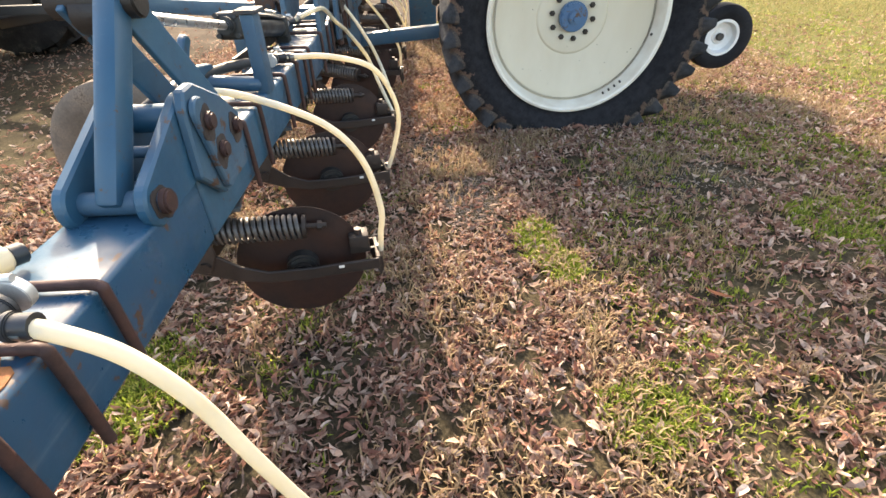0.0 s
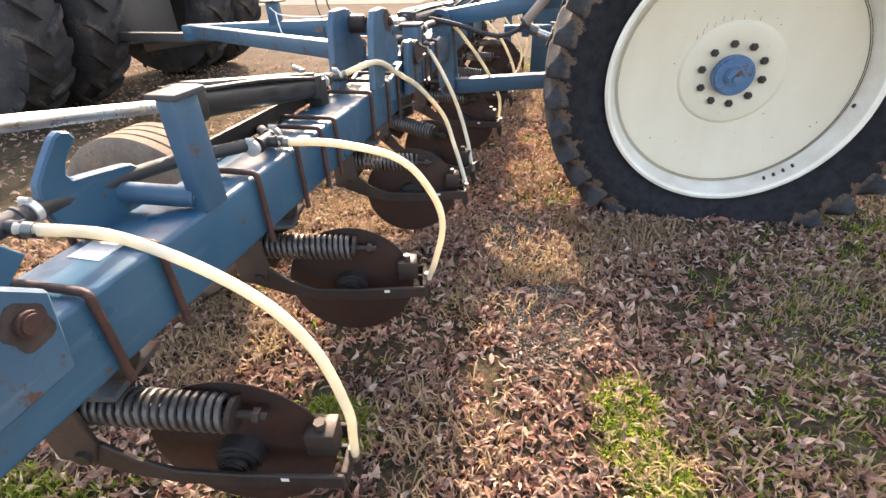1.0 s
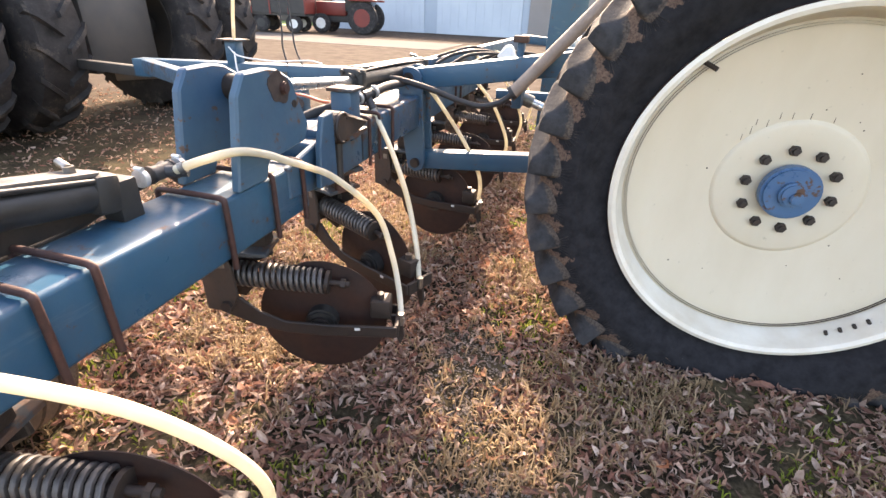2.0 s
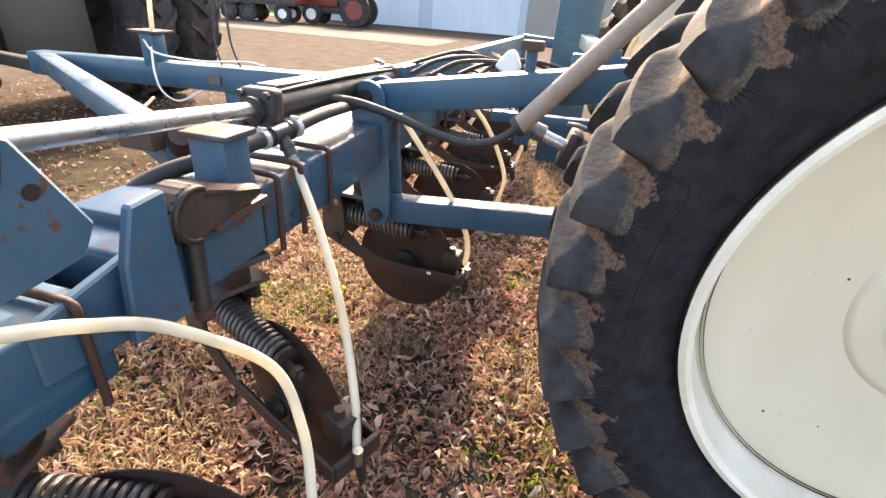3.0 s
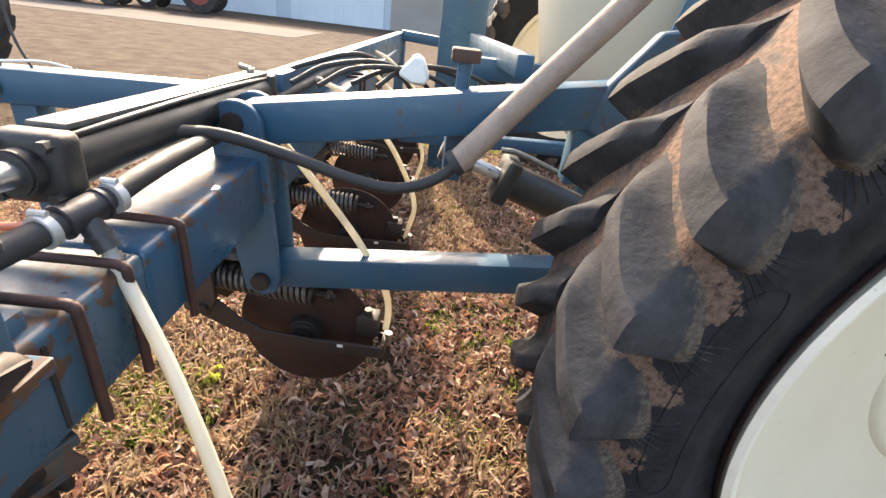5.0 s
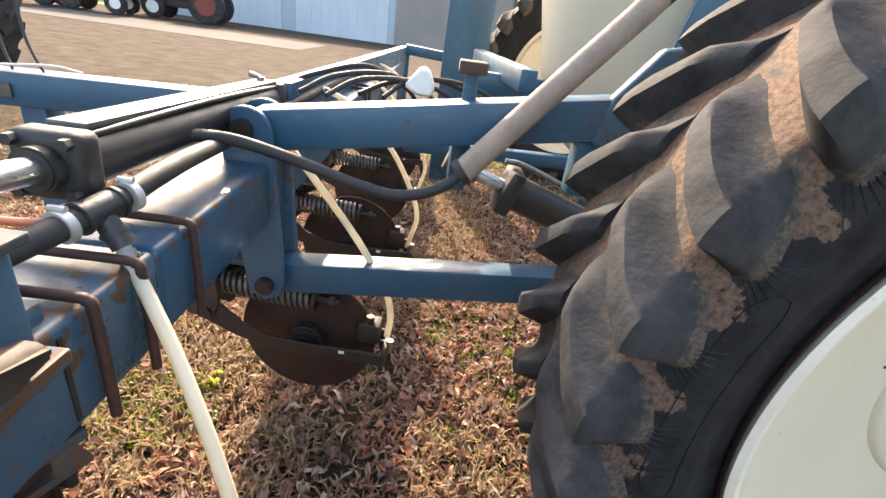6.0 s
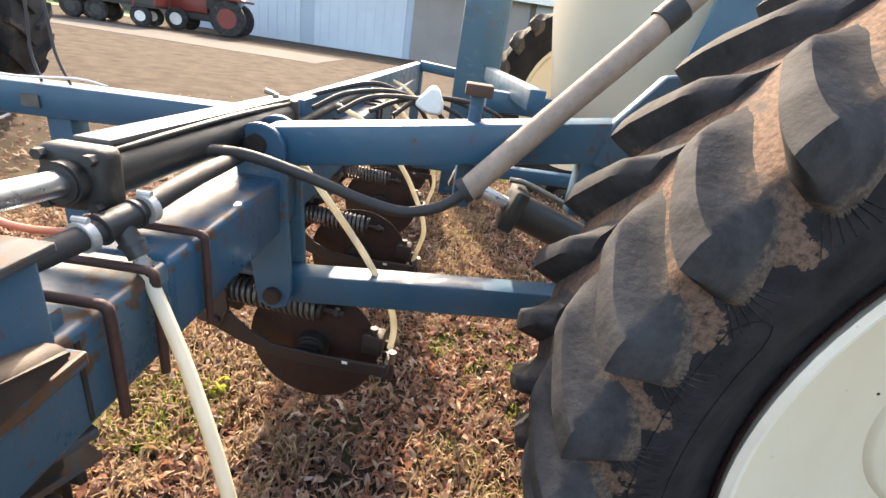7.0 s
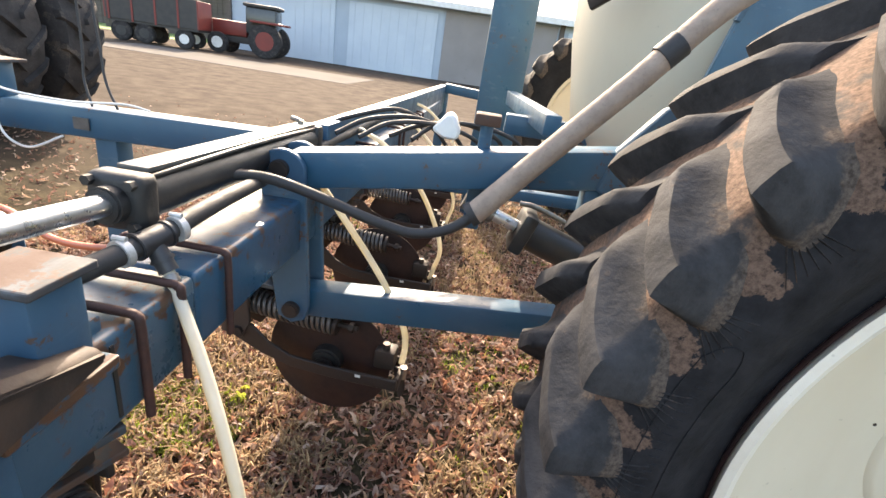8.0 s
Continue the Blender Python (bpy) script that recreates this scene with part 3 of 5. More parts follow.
# tip line, swing in degrees
COULTERS = [(0.0, -1.72, 8), (0.0, -0.95, 9), (0.0, 0.035, 10), (0.0, 0.745, 14), (0.0, 1.54, 15)]
for y in (-0.805, -0.93, -1.04):
    part("u_bolt", u_bolt(y, r=0.0085), ubolt_rust, toolbar, "rust-brown bent clamp rod", 50)
for _, y, swing in [c for c in COULTERS if c[1] != -0.95]:
    for dy in (-0.075, 0.075):
        part("u_bolt", u_bolt(y - 0.43 * math.sin(radians(swing)) + dy), ubolt_rust, toolbar, "rust-brown bent clamp rod", 50)
for y in (0.365, 0.82, 1.16):
    part("u_bolt", u_bolt(y), ubolt_rust, toolbar, "rust-brown bent clamp rod", 50)
for y in (2.00, 2.10, 2.25):
    part("u_bolt", u_bolt(y, BZ1 + 0.035, BX0 - 0.02, BX1 + 0.004), ubolt_rust, toolbar, "rust-brown bent clamp rod", 50)
for y in (3.40, 3.54, 4.15, 4.29, 4.95, 5.09):
    part("u_bolt", u_bolt(y, BZ1 + 0.035), ubolt_rust, toolbar, "rust-brown bent clamp rod", 50)


part("rusty_bolt", hexbolt((-0.315, -0.915, BZ1), (0, 0, 1), 0.019, 0.02), ubolt_rust, toolbar, "rusted square-headed bolt")
bm = bmesh.new()
rg = random.Random(21)
ring = [(-0.335 + 0.036 * q * math.cos(a), -1.00 + 0.065 * q * math.sin(a)) for a, q in ((k * math.pi / 9, rg.uniform(0.7, 1.2)) for k in range(18))]
top = [bm.verts.new((min(x, -0.304), y, BZ1 + 0.0015)) for x, y in ring]
low = [bm.verts.new((v.co.x, v.co.y, BZ1 - 0.003)) for v in top]
bm.faces.new(top)
for k in range(18):
    bm.faces.new((top[k], low[k], low[(k + 1) % 18], top[(k + 1) % 18]))
part("rust_patch", bm, orange_rust, toolbar, "bare orange rust patch")
valve = thing("hose_valve", "beige plastic valve fitting on the blue beam", "valve")
part("valve_body", rod((-0.475, -0.80, 0.893), (-0.445, -0.745, 0.885), 0.021, 18, bevel=0.005), cream_hose, valve, "", 40)
part("valve_nut", rod((-0.485, -0.82, 0.895), (-0.473, -0.797, 0.893), 0.025, 6, bevel=0.002), cream_hose, valve)
part("valve_end", rod((-0.446, -0.747, 0.885), (-0.435, -0.727, 0.882), 0.017, 16, bevel=0.003), black_plastic, valve, "", 40)

part("weld_seam", box(BX1 + 0.0035, BX1 + 0.0065, 1.950, 1.957, BZ0 + 0.05, BZ1 + 0.02), block_iron, toolbar, "dark joint line")

# ---- coulter units ----
def coulter():
    """A spring-loaded disc coulter, hung under the beam; its tip stands over the origin."""
    c = thing("coulter", "rusty spring-loaded disc coulter with dark iron fork", "coulter", group="coulters along the toolbar")
    part("clamp_plate", box(-0.475, -0.345, -0.062, 0.062, 0.677, 0.695, 0.004), rusty_plate, c)
    part("shank", box(-0.475, -0.395, -0.035, 0.035, 0.606, 0.677, 0.008), iron, c, "dark square shank", 40)
    part("swivel_plate", plate([(-0.615, 0.592), (-0.615, 0.606), (-0.385, 0.606), (-0.385, 0.592)], "y", -0.078, 0.156, 0.002), rusty_plate, c, "worn bare-steel swivel plate")
    part("bracket_side", plate([(-0.605, 0.592), (-0.52, 0.592), (-0.505, 0.53), (-0.50, 0.44), (-0.53, 0.375), (-0.605, 0.39)], "y", -0.066, 0.014, 0.003), cap_metal, c)
    for y in (0.052,):
        part("bracket_side", plate([(-0.605, 0.592), (-0.42, 0.592), (-0.415, 0.535), (-0.475, 0.505), (-0.485, 0.42), (-0.53, 0.365), (-0.605, 0.385)], "y", y, 0.014, 0.003), iron, c)
    part("bracket_web", box(-0.605, -0.59, -0.052, 0.052, 0.40, 0.592, 0.003), iron, c)
    # No hole is cut: bright steel squares stand for sunlit ground seen through it.
    part("lit_slot", box(-0.545, -0.525, -0.0685, -0.064, 0.545, 0.570), fitting_steel, c, "bright steel square standing in for lit ground seen through a slot")
    part("lit_slot", box(-0.505, -0.482, 0.0495, 0.0525, 0.520, 0.545), fitting_steel, c, "bright steel square standing in for lit ground seen through a slot")
    turns, n = 16, 12
    pts = [(-0.53 + 0.30 * k / (turns * n), 0.037 * math.cos(2 * math.pi * k / n), 0.492 + 0.037 * math.sin(2 * math.pi * k / n) - 0.022 * k / (turns * n)) for k in range(turns * n + 1)]
    part("spring", tube(pts, 0.0072, seg=6, smooth_path=False), spring_steel, c, "grey coil spring", 60)
    part("spring_rod", rod((-0.595, 0, 0.497), (-0.15, 0, 0.462), 0.010, 10), iron, c, "", 40)
    part("spring_cap", rod((-0.228, 0, 0.469), (-0.216, 0, 0.468), 0.040, 16), iron, c, "", 40)
    part("rod_nut", rod((-0.18, 0, 0.4645), (-0.165, 0, 0.463), 0.018, 6), iron, c)
    prof = [(0.0, 0.012), (0.09, 0.010), (0.185, 0.004), (0.205, 0.008), (0.222, 0.002), (0.222, -0.001), (0.205, -0.002), (0.185, -0.006), (0.09, -0.006), (0.0, -0.006)]
    bm = revolve(prof, 80)
    for v in bm.verts:
        r = math.hypot(v.co.x, v.co.z)
        if r > 0.18:
            v.co.y += 0.0035 * math.sin(math.atan2(v.co.z, v.co.x) * 40)
    bmesh.ops.translate(bm, vec=(-0.255, 0.035, 0.305), verts=bm.verts)
    d = part("disc_blade", bm, disc_rust, c, "rust-brown rippled disc blade", 40)
    part("disc_hub", rod((-0.255, -0.015, 0.305), (-0.255, 0.07, 0.305), 0.055, 28, bevel=0.008), block_iron, d, "", 40)
    part("hub_cap", rod((-0.255, -0.036, 0.305), (-0.255, -0.015, 0.305), 0.034, 20, bevel=0.005), iron, d, "", 40)
    f = part("fork_bar", plate([(-0.575, 0.43), (-0.50, 0.432), (-0.44, 0.378), (-0.36, 0.342), (-0.22, 0.333), (0.012, 0.333), (0.012, 0.291), (-0.22, 0.289), (-0.36, 0.297), (-0.46, 0.324), (-0.575, 0.378)], "y", -0.058, 0.012, 0.003), iron, c, "dark iron fork bar")
    part("fork_tip", box(0.001, 0.016, -0.047, 0.088, 0.285, 0.334, 0.003), iron, f)
    part("fork_return", box(-0.115, 0.001, 0.076, 0.088, 0.285, 0.334, 0.003), iron, f)
    part("pivot_bolt", hexbolt((-0.54, -0.066, 0.405), (0, -1, 0), 0.018, 0.012), iron, f)
    part("worn_spot", box(-0.13, -0.112, -0.0595, -0.0585, 0.318, 0.328), white_paint, f)
    k = part("injector_body", box(-0.085, -0.015, -0.005, 0.06, 0.33, 0.40, 0.006), iron, c, "rusty injector block", 40)
    part("injector_bolt", hexbolt((-0.05, 0.02, 0.40), (0, 0, 1), 0.014, 0.02), cap_metal, k)
    part("injector_knife", plate([(-0.02, 0.33), (0.02, 0.33), (0.03, 0.24), (0.015, 0.20), (0.0, 0.24)], "y", 0.02, 0.012, 0.002), iron, c)
    part("hose_barb", rod((0.018, 0.012, 0.30), (0.020, 0.012, 0.345), 0.012, 12), fitting_steel, c, "bright hose end fitting", 40)
    return c


first = coulter()
first.matrix_world = pose(COULTERS[0][0], COULTERS[0][1], 0, 0, 0, COULTERS[0][2])
for x, y, swing in COULTERS[1:]:
    copy_thing(first, pose(x, y, 0, 0, 0, swing))
turned = copy_thing(first, pose(-0.01, 1.775, 0.02, 0, 0, -24))
turned["label"] = "rusty disc coulter swung round on its shank under the beam"
for x, y, z, swing in ((0.03, 2.745, -0.02, -4), (0.05, 3.42, 0.015, 0), (0.03, 4.20, 0.015, 2), (0.03, 5.00, 0.015, -2)):
    copy_thing(first, pose(x, y, z, 0, 0, swing))


# ---- cream supply hoses, one to each coulter ----
def hose(pts, r=0.0105):
    h = thing("fertilizer_hose", "cream plastic hose arching down to a coulter tip", "hose", group="cream hoses")
    part("hose_tube", tube(pts, r, 8, 12), cream_hose, h, "", 60)
    a, b = Vector(pts[0]), Vector(pts[1])
    part("hose_clamp", rod(a + (b - a).normalized() * 0.012, a + (b - a).normalized() * 0.026, r + 0.003, 14), fitting_steel, h, "", 40)


def hose_to(y, shape):
    hose([(x, y + dy, z) for x, dy, z in shape])


hose([(-0.33, -1.95, 0.95), (-0.15, -1.86, 0.93), (0.0, -1.78, 0.80), (0.05, -1.72, 0.58), (0.02, -1.705, 0.325)])
hose([(-0.25, -0.985, 0.957), (-0.205, -0.987, 0.948), (-0.145, -0.985, 0.903), (-0.095, -0.985, 0.818), (-0.06, -0.98, 0.69), (-0.03, -0.965, 0.55), (0.0, -0.95, 0.43), (0.02, -0.938, 0.325)])
hose([(-0.43, -0.07, 0.945), (-0.30, -0.01, 0.905), (-0.10, 0.0, 0.815), (0.0, 0.01, 0.69), (0.04, 0.02, 0.515), (0.028, 0.04, 0.40), (0.02, 0.047, 0.325)])
hose([(-0.30, 0.515, 0.895), (-0.15, 0.55, 0.885), (0.0, 0.605, 0.828), (0.07, 0.67, 0.70), (0.088, 0.715, 0.57), (0.05, 0.75, 0.41), (0.02, 0.757, 0.325)])
hose([(-0.39, 1.145, 0.932), (-0.325, 1.165, 0.958), (-0.276, 1.225, 0.968), (-0.262, 1.308, 0.942), (-0.256, 1.388, 0.904), (-0.242, 1.475, 0.862), (-0.205, 1.575, 0.797), (-0.124, 1.699, 0.638), (-0.071, 1.699, 0.489), (-0.021, 1.635, 0.389), (0.02, 1.552, 0.325)])
hose([(-0.314, 2.119, 0.920), (-0.283, 2.10, 0.875), (-0.194, 2.03, 0.765), (-0.099, 1.94, 0.62), (-0.027, 1.85, 0.455), (0.005, 1.79, 0.34)])
hose([(-0.30, 2.80, 0.93), (-0.20, 2.745, 0.845), (-0.06, 2.735, 0.665), (0.025, 2.74, 0.51), (0.045, 2.75, 0.42), (0.04, 2.757, 0.34)])
FAR_ARCH = [(-0.36, 0.10, 0.97), (-0.22, 0.05, 0.92), (-0.06, 0.02, 0.78), (0.04, 0.0, 0.62), (0.08, 0.0, 0.50), (0.06, 0.01, 0.39), (0.05, 0.012, 0.34)]
for y in (3.42, 4.20, 5.00):
    hose_to(y, FAR_ARCH)

# ---- black supply line with tees ----
line = thing("supply_line", "black rubber supply hose with tee fittings along the beam", "hose")
part("line_hose", tube([(-0.40, -2.2, 0.93), (-0.34, -1.95, 0.95), (-0.36, -1.4, 0.92), (-0.275, -0.985, 0.955), (-0.40, -0.90, 0.91), (-0.505, -0.80, 0.82), (-0.52, -0.62, 0.71), (-0.53, -0.38, 0.76), (-0.53, -0.18, 0.89), (-0.46, -0.07, 0.945), (-0.47, 0.1, 0.93), (-0.44, 0.3, 0.915), (-0.345, 0.515, 0.895), (-0.39, 0.60, 0.885), (-0.48, 0.72, 0.86), (-0.54, 0.95, 0.83), (-0.50, 1.08, 0.88), (-0.43, 1.14, 0.925), (-0.50, 1.22, 0.90), (-0.55, 1.36, 0.80), (-0.56, 1.5, 0.76)], 0.016, 8, 12), black_hose, line, "", 60)
part("line_hose", tube([(-0.56, 1.5, 0.76), (-0.545, 1.66, 0.80), (-0.465, 1.82, 0.915), (-0.385, 1.95, 0.950), (-0.342, 2.125, 0.966), (-0.335, 2.25, 0.976), (-0.34, 2.36, 0.976), (-0.355, 2.50, 0.965), (-0.38, 2.66, 0.95), (-0.41, 2.82, 0.94), (-0.38, 3.5, 0.96), (-0.38, 4.3, 0.96), (-0.38, 5.2, 0.96)], 0.0180, 8, 14), black_hose, line, "", 60)
for x, y, z, tx, ty, tz in ((-0.34, -1.95, 0.95, 1, 0.1, 0), (-0.275, -0.985, 0.955, 1, 0, 0), (-0.46, -0.07, 0.945, 1, 0.3, -0.2), (-0.345, 0.515, 0.895, 1, 0.1, 0), (-0.43, 1.14, 0.925, 1, 0.5, 0), (-0.342, 2.125, 0.966, 0.5, -0.1, -0.8)):
    w = Vector((tx, ty, tz)).normalized()
    p = Vector((x, y, z))
    run = Vector((0.2, 0.95, 0.08)).normalized() if y > 2 else Vector((0, 1, 0))
    big = 0.0215 if y > 2 else 0.0185
    body = rod(p - run * 0.035, p + run * 0.035, big, 18, bevel=0.003, bm=rod(p, p + w * 0.060, big * 0.76, 16))
    for d, along in ((run, 0.030), (run, -0.030), (w, 0.036)):
        merge(body, rod(p + d * (along - 0.004), p + d * (along + 0.004), big * 1.14 if d is run else big * 0.92, 18, bevel=0.0015))
    tee = part("tee_fitting", body, black_plastic, line, "black plastic tee with raised collars", 40)
    for along in (-0.055, 0.055):
        q = p + run * along
        band = part("band_clamp", rod(q - run * 0.007, q + run * 0.007, big + 0.0025, 20, bevel=0.001), clamp_steel, tee, "bright band clamp", 40)
        part("clamp_screw", rod(q + Vector((0.010, 0, big + 0.004)), q + Vector((-0.012, 0, big + 0.004)), 0.0048, 8), clamp_steel, band, "", 40)


feed = thing("feed_hose", "thin orange plastic hose leaving a black tee", "hose")
part("hose_tube", tube([(-0.362, 2.125, 0.955), (-0.44, 2.13, 0.932), (-0.56, 2.16, 0.918), (-0.72, 2.23, 0.925), (-0.92, 2.30, 0.90), (-1.15, 2.45, 0.84), (-1.30, 2.70, 0.86)], 0.0065, 8, 10), orange_hose, feed, "", 60)

# ---- fold cylinders ----
def fold_cylinder(rod0, rod1, end, r, rr, label):
    """A long black hydraulic cylinder with its bright rod drawn out."""
    c = thing("hydraulic_cylinder", label, "hydraulic cylinder", group="hydraulic cylinders")
    a, b, e = Vector(rod0), Vector(rod1), Vector(end)
    d = (e - b).normalized()
    part("piston_rod", rod(a, b, rr, 22), chrome, c, "shiny chromed piston rod", 40)
    part("rod_eye", rod(a + Vector((-0.04, 0, 0)), a + Vector((0.04, 0, 0)), 0.036, 20, bevel=0.005), iron, c, "", 40)
    part("barrel", rod(b, e, r, 32, bevel=0.004), black_paint, c, "black painted barrel", 40)
    m = aim(b, e)
    q = r + 0.004
    g = box(-q, q, -q, q, -0.005, 0.05, 0.016, 3)
    bmesh.ops.transform(g, matrix=m, verts=g.verts)
    gland = part("gland_block", g, block_iron, c, "oily black end block", 40)
    part("gland_ring", rod(b - d * 0.03, b, rr + 0.014, 24, bevel=0.004), block_iron, gland, "", 40)
    for sx in (-1, 1):
        for sz in (-1, 1):
            g = rod((sx * q * 0.72, sz * q * 0.72, -0.016), (sx * q * 0.72, sz * q * 0.72, 0.0), 0.009, 6)
            bmesh.ops.transform(g, matrix=m, verts=g.verts)
            part("tie_nut", g, block_iron, gland)
    g = box(-q, q, -q, q, 0, 0.055, 0.014)
    bmesh.ops.transform(g, matrix=aim(e - d * 0.055, e + d), verts=g.verts)
    part("base_block", g, block_iron, c, "", 40)
    up = Vector((0, 0, r + 0.004))
    # Rail grey is paler than the barrel: dust, plus sun glare put into the colour.
    part("top_rail", beam(b + up + d * 0.05, e + up - d * 0.03, 0.010, 0.058, 0.002), rail_metal, c, "dusty flat rail on the barrel, its pale grey taking in sun glare", 40)
    part("oil_tube", tube([b + up + Vector((0.030, 0, -0.012)) + d * 0.03, b.lerp(e, 0.5) + up + Vector((0.034, 0, -0.004)), e + up + Vector((0.030, 0, -0.012)) - d * 0.04], 0.006, 6, 8), black_paint, c, "", 60)
    p = b.lerp(e, 0.90) + up
    fit = part("port_fitting", rod(p, p + Vector((0, 0, 0.018)), 0.011, 6), fitting_steel, c)
    part("port_elbow", rod(p + Vector((0, 0, 0.014)), p + Vector((-0.035, 0.01, 0.02)), 0.008, 10), fitting_steel, fit, "", 40)
    p = b + up + d * 0.02
    part("tube_nut", rod(p + Vector((0.03, 0, -0.014)), p + Vector((0.03, 0, -0.014)) + d * 0.02, 0.009, 6), block_iron, c)
    part("base_clevis", box(e.x - 0.028, e.x + 0.028, e.y - 0.005, e.y + 0.05, 0.85, e.z + 0.02, 0.006), block_iron, c, "", 40)


fold_cylinder((-0.39, -0.37, 1.165), (-0.43, 0.36, 1.030), (-0.43, 1.00, 0.926), 0.038, 0.0135, "black hydraulic fold cylinder with bright rod above the beam")
fold_cylinder((-0.42, 1.45, 1.076), (-0.42, 2.15, 1.012), (-0.43, 3.10, 0.983), 0.047, 0.0190, "black hydraulic cylinder lying along the beam")

# ---- lifting wheel linkage ----
lift = thing("lift_linkage", "blue parallel lift arms between beam and wheel", "lift arm")
for y in (2.66, 2.79):
    part("pivot_plate", plate(rounded(-0.345, 0.962, 0.068, 200, 20, 9) + [(-0.258, 0.55), (-0.270, 0.505), (-0.31, 0.488), (-0.355, 0.51), (-0.385, 0.70)], "y", y, 0.022, 0.004), blue_worn, lift, "worn blue pivot plate")
part("upper_arm", beam((-0.34, 2.735, 0.965), (0.60, 2.735, 1.115), 0.105, 0.10, 0.01), blue, lift, "heavy blue upper arm", 40)
part("lower_arm", beam((-0.31, 2.735, 0.545), (0.75, 2.735, 0.625), 0.095, 0.085, 0.008), blue, lift, "long blue lower arm", 40)
part("arm_gusset", plate([(0.50, 1.05), (0.53, 1.16), (0.62, 1.28), (0.72, 1.30), (0.95, 1.30), (0.98, 0.55), (0.80, 0.55), (0.70, 0.95)], "y", 2.679, 0.035, 0.006), blue_worn, lift, "blue upright wheel bracket", 40)
part("axle_stub", rod((0.9, 2.75, 0.77), (1.28, 2.75, 0.77), 0.05, 18, bm=rod((1.28, 2.75, 0.77), (1.28, 2.25, 0.77), 0.05, 18)), iron, lift, "", 40)
for x, z in ((-0.35, 0.975), (-0.31, 0.54)):
    part("arm_pin", rod((x, 2.64, z), (x, 2.84, z), 0.026, 20, bevel=0.004), iron, lift, "", 40)
part("rod_lug", box(0.165, 0.215, 2.78, 2.99, 0.85, 1.0, 0.006), blue, lift, "", 40)
part("hanging_lug", box(0.48, 0.55, 2.70, 2.77, 0.90, 1.05, 0.006), blue, lift, "small blue lug under the arm", 40)

ram = thing("lift_cylinder", "black lift cylinder with steel rod behind the wheel", "hydraulic cylinder", group="hydraulic cylinders")
p0, p1, p2 = Vector((0.20, 2.93, 0.885)), Vector((0.34, 2.93, 0.835)), Vector((0.85, 2.93, 0.66))
part("piston_rod", rod(p0, p1, 0.022, 20), chrome, ram, "", 40)
part("rod_end", rod(p0 - (p1 - p0) * 0.3, p0 + (p1 - p0) * 0.45, 0.034, 20, bevel=0.004), fitting_steel, ram, "grey ribbed rod end", 40)
part("barrel", rod(p1, p2, 0.056, 28, bevel=0.004), black_paint, ram, "black painted barrel", 40)
g = box(-0.07, 0.07, -0.07, 0.07, 0, 0.05, 0.012)
bmesh.ops.transform(g, matrix=aim(p1, p2), verts=g.verts)
part("gland_block", g, black_paint, ram, "", 40)
part("oil_tube", tube([p1 + Vector((0, 0, 0.08)), p1 + Vector((0.1, 0, 0.06)), p2 + Vector((0, 0, 0.075))], 0.009, 6, 8), fitting_steel, ram, "", 60)

oil = thing("oil_hose", "black hydraulic hose sagging between beam and arm", "hose")
part("hose_tube", tube([(-0.40, 2.45, 1.0), (-0.33, 2.55, 0.975), (-0.20, 2.56, 0.945), (-0.05, 2.57, 0.90), (0.06, 2.58, 0.885), (0.17, 2.60, 0.93), (0.30, 2.63, 1.08), (0.50, 2.66, 1.30), (0.72, 2.68, 1.55), (1.0, 2.7, 1.7)], 0.014, 8, 12), black_hose, oil, "", 60)
part("protective_sleeve", tube([(0.19, 2.61, 0.95), (0.34, 2.64, 1.12), (0.52, 2.665, 1.325), (0.72, 2.685, 1.555), (1.0, 2.71, 1.71), (1.5, 2.8, 1.85)], 0.030, 8, 14), tan_sleeve, oil, "tan wrap round the hoses", 60)
part("sleeve_tape", tube([(0.565, 2.67, 1.385), (0.60, 2.674, 1.425)], 0.033, 3, 14), black_hose, oil, "", 60)
part("sleeve_tie", tube([(0.18, 2.61, 0.945), (0.195, 2.612, 0.957)], 0.033, 3, 14), black_hose, oil, "", 60)

# ---- lifting wheel: tall narrow tractor tyre on a cream rim ----
WC = Vector((1.282, 2.215, 0.75))
TR, TW = 0.897, 0.205


def casing_point(s, a, lift_by=0.0):
    """A point of the tyre's skin: s from -1 (near bead) over the tread to 1 (far bead), at angle a."""
    u = abs(s)
    if u < 0.5:
        r, y = TR - 0.02 * (u / 0.5) ** 2, TW * 0.92 * (u / 0.5)
    else:
        k = (u - 0.5) / 0.5
        r = TR - 0.02 - 0.252 * k ** 0.9
        y = TW * (0.92 + 0.22 * math.sin(math.pi * min(1, k * 1.15)) - 0.22 * k)
    tip = math.radians(np.interp(u, [0, 0.4, 0.5, 0.6, 0.7, 1], [0, 12, 40, 75, 90, 100]))
    r, y = r + lift_by * math.cos(tip), y + lift_by * math.sin(tip)
    return Vector((r * math.cos(a), math.copysign(y, s), r * math.sin(a)))


def press(bm, centre, floor=0.004):
    """Flattens a tyre where it bears on the ground and bulges its foot."""
    for v in bm.verts:
        z = v.co.z + centre.z
        if z < 0.16:
            v.co.y *= 1 + 0.28 * (0.16 - max(z, -0.1))
        if z < floor:
            v.co.z = floor - centre.z - 0.0004 * (floor - z)


# across a tread bar: offset in flank and crest widths, and height, from the long front flank to the steep back
LUG_FRONT = [(1.0, 0.0), (0.78, 0.05), (0.56, 0.16), (0.36, 0.36), (0.19, 0.62), (0.05, 0.88)]
LUG_CREST = [(-1.0, 0.965), (-0.5, 1.0), (0.45, 1.0), (0.97, 0.975)]
LUG_BACK = [(0.25, 0.66), (0.50, 0.28), (0.80, 0.0)]


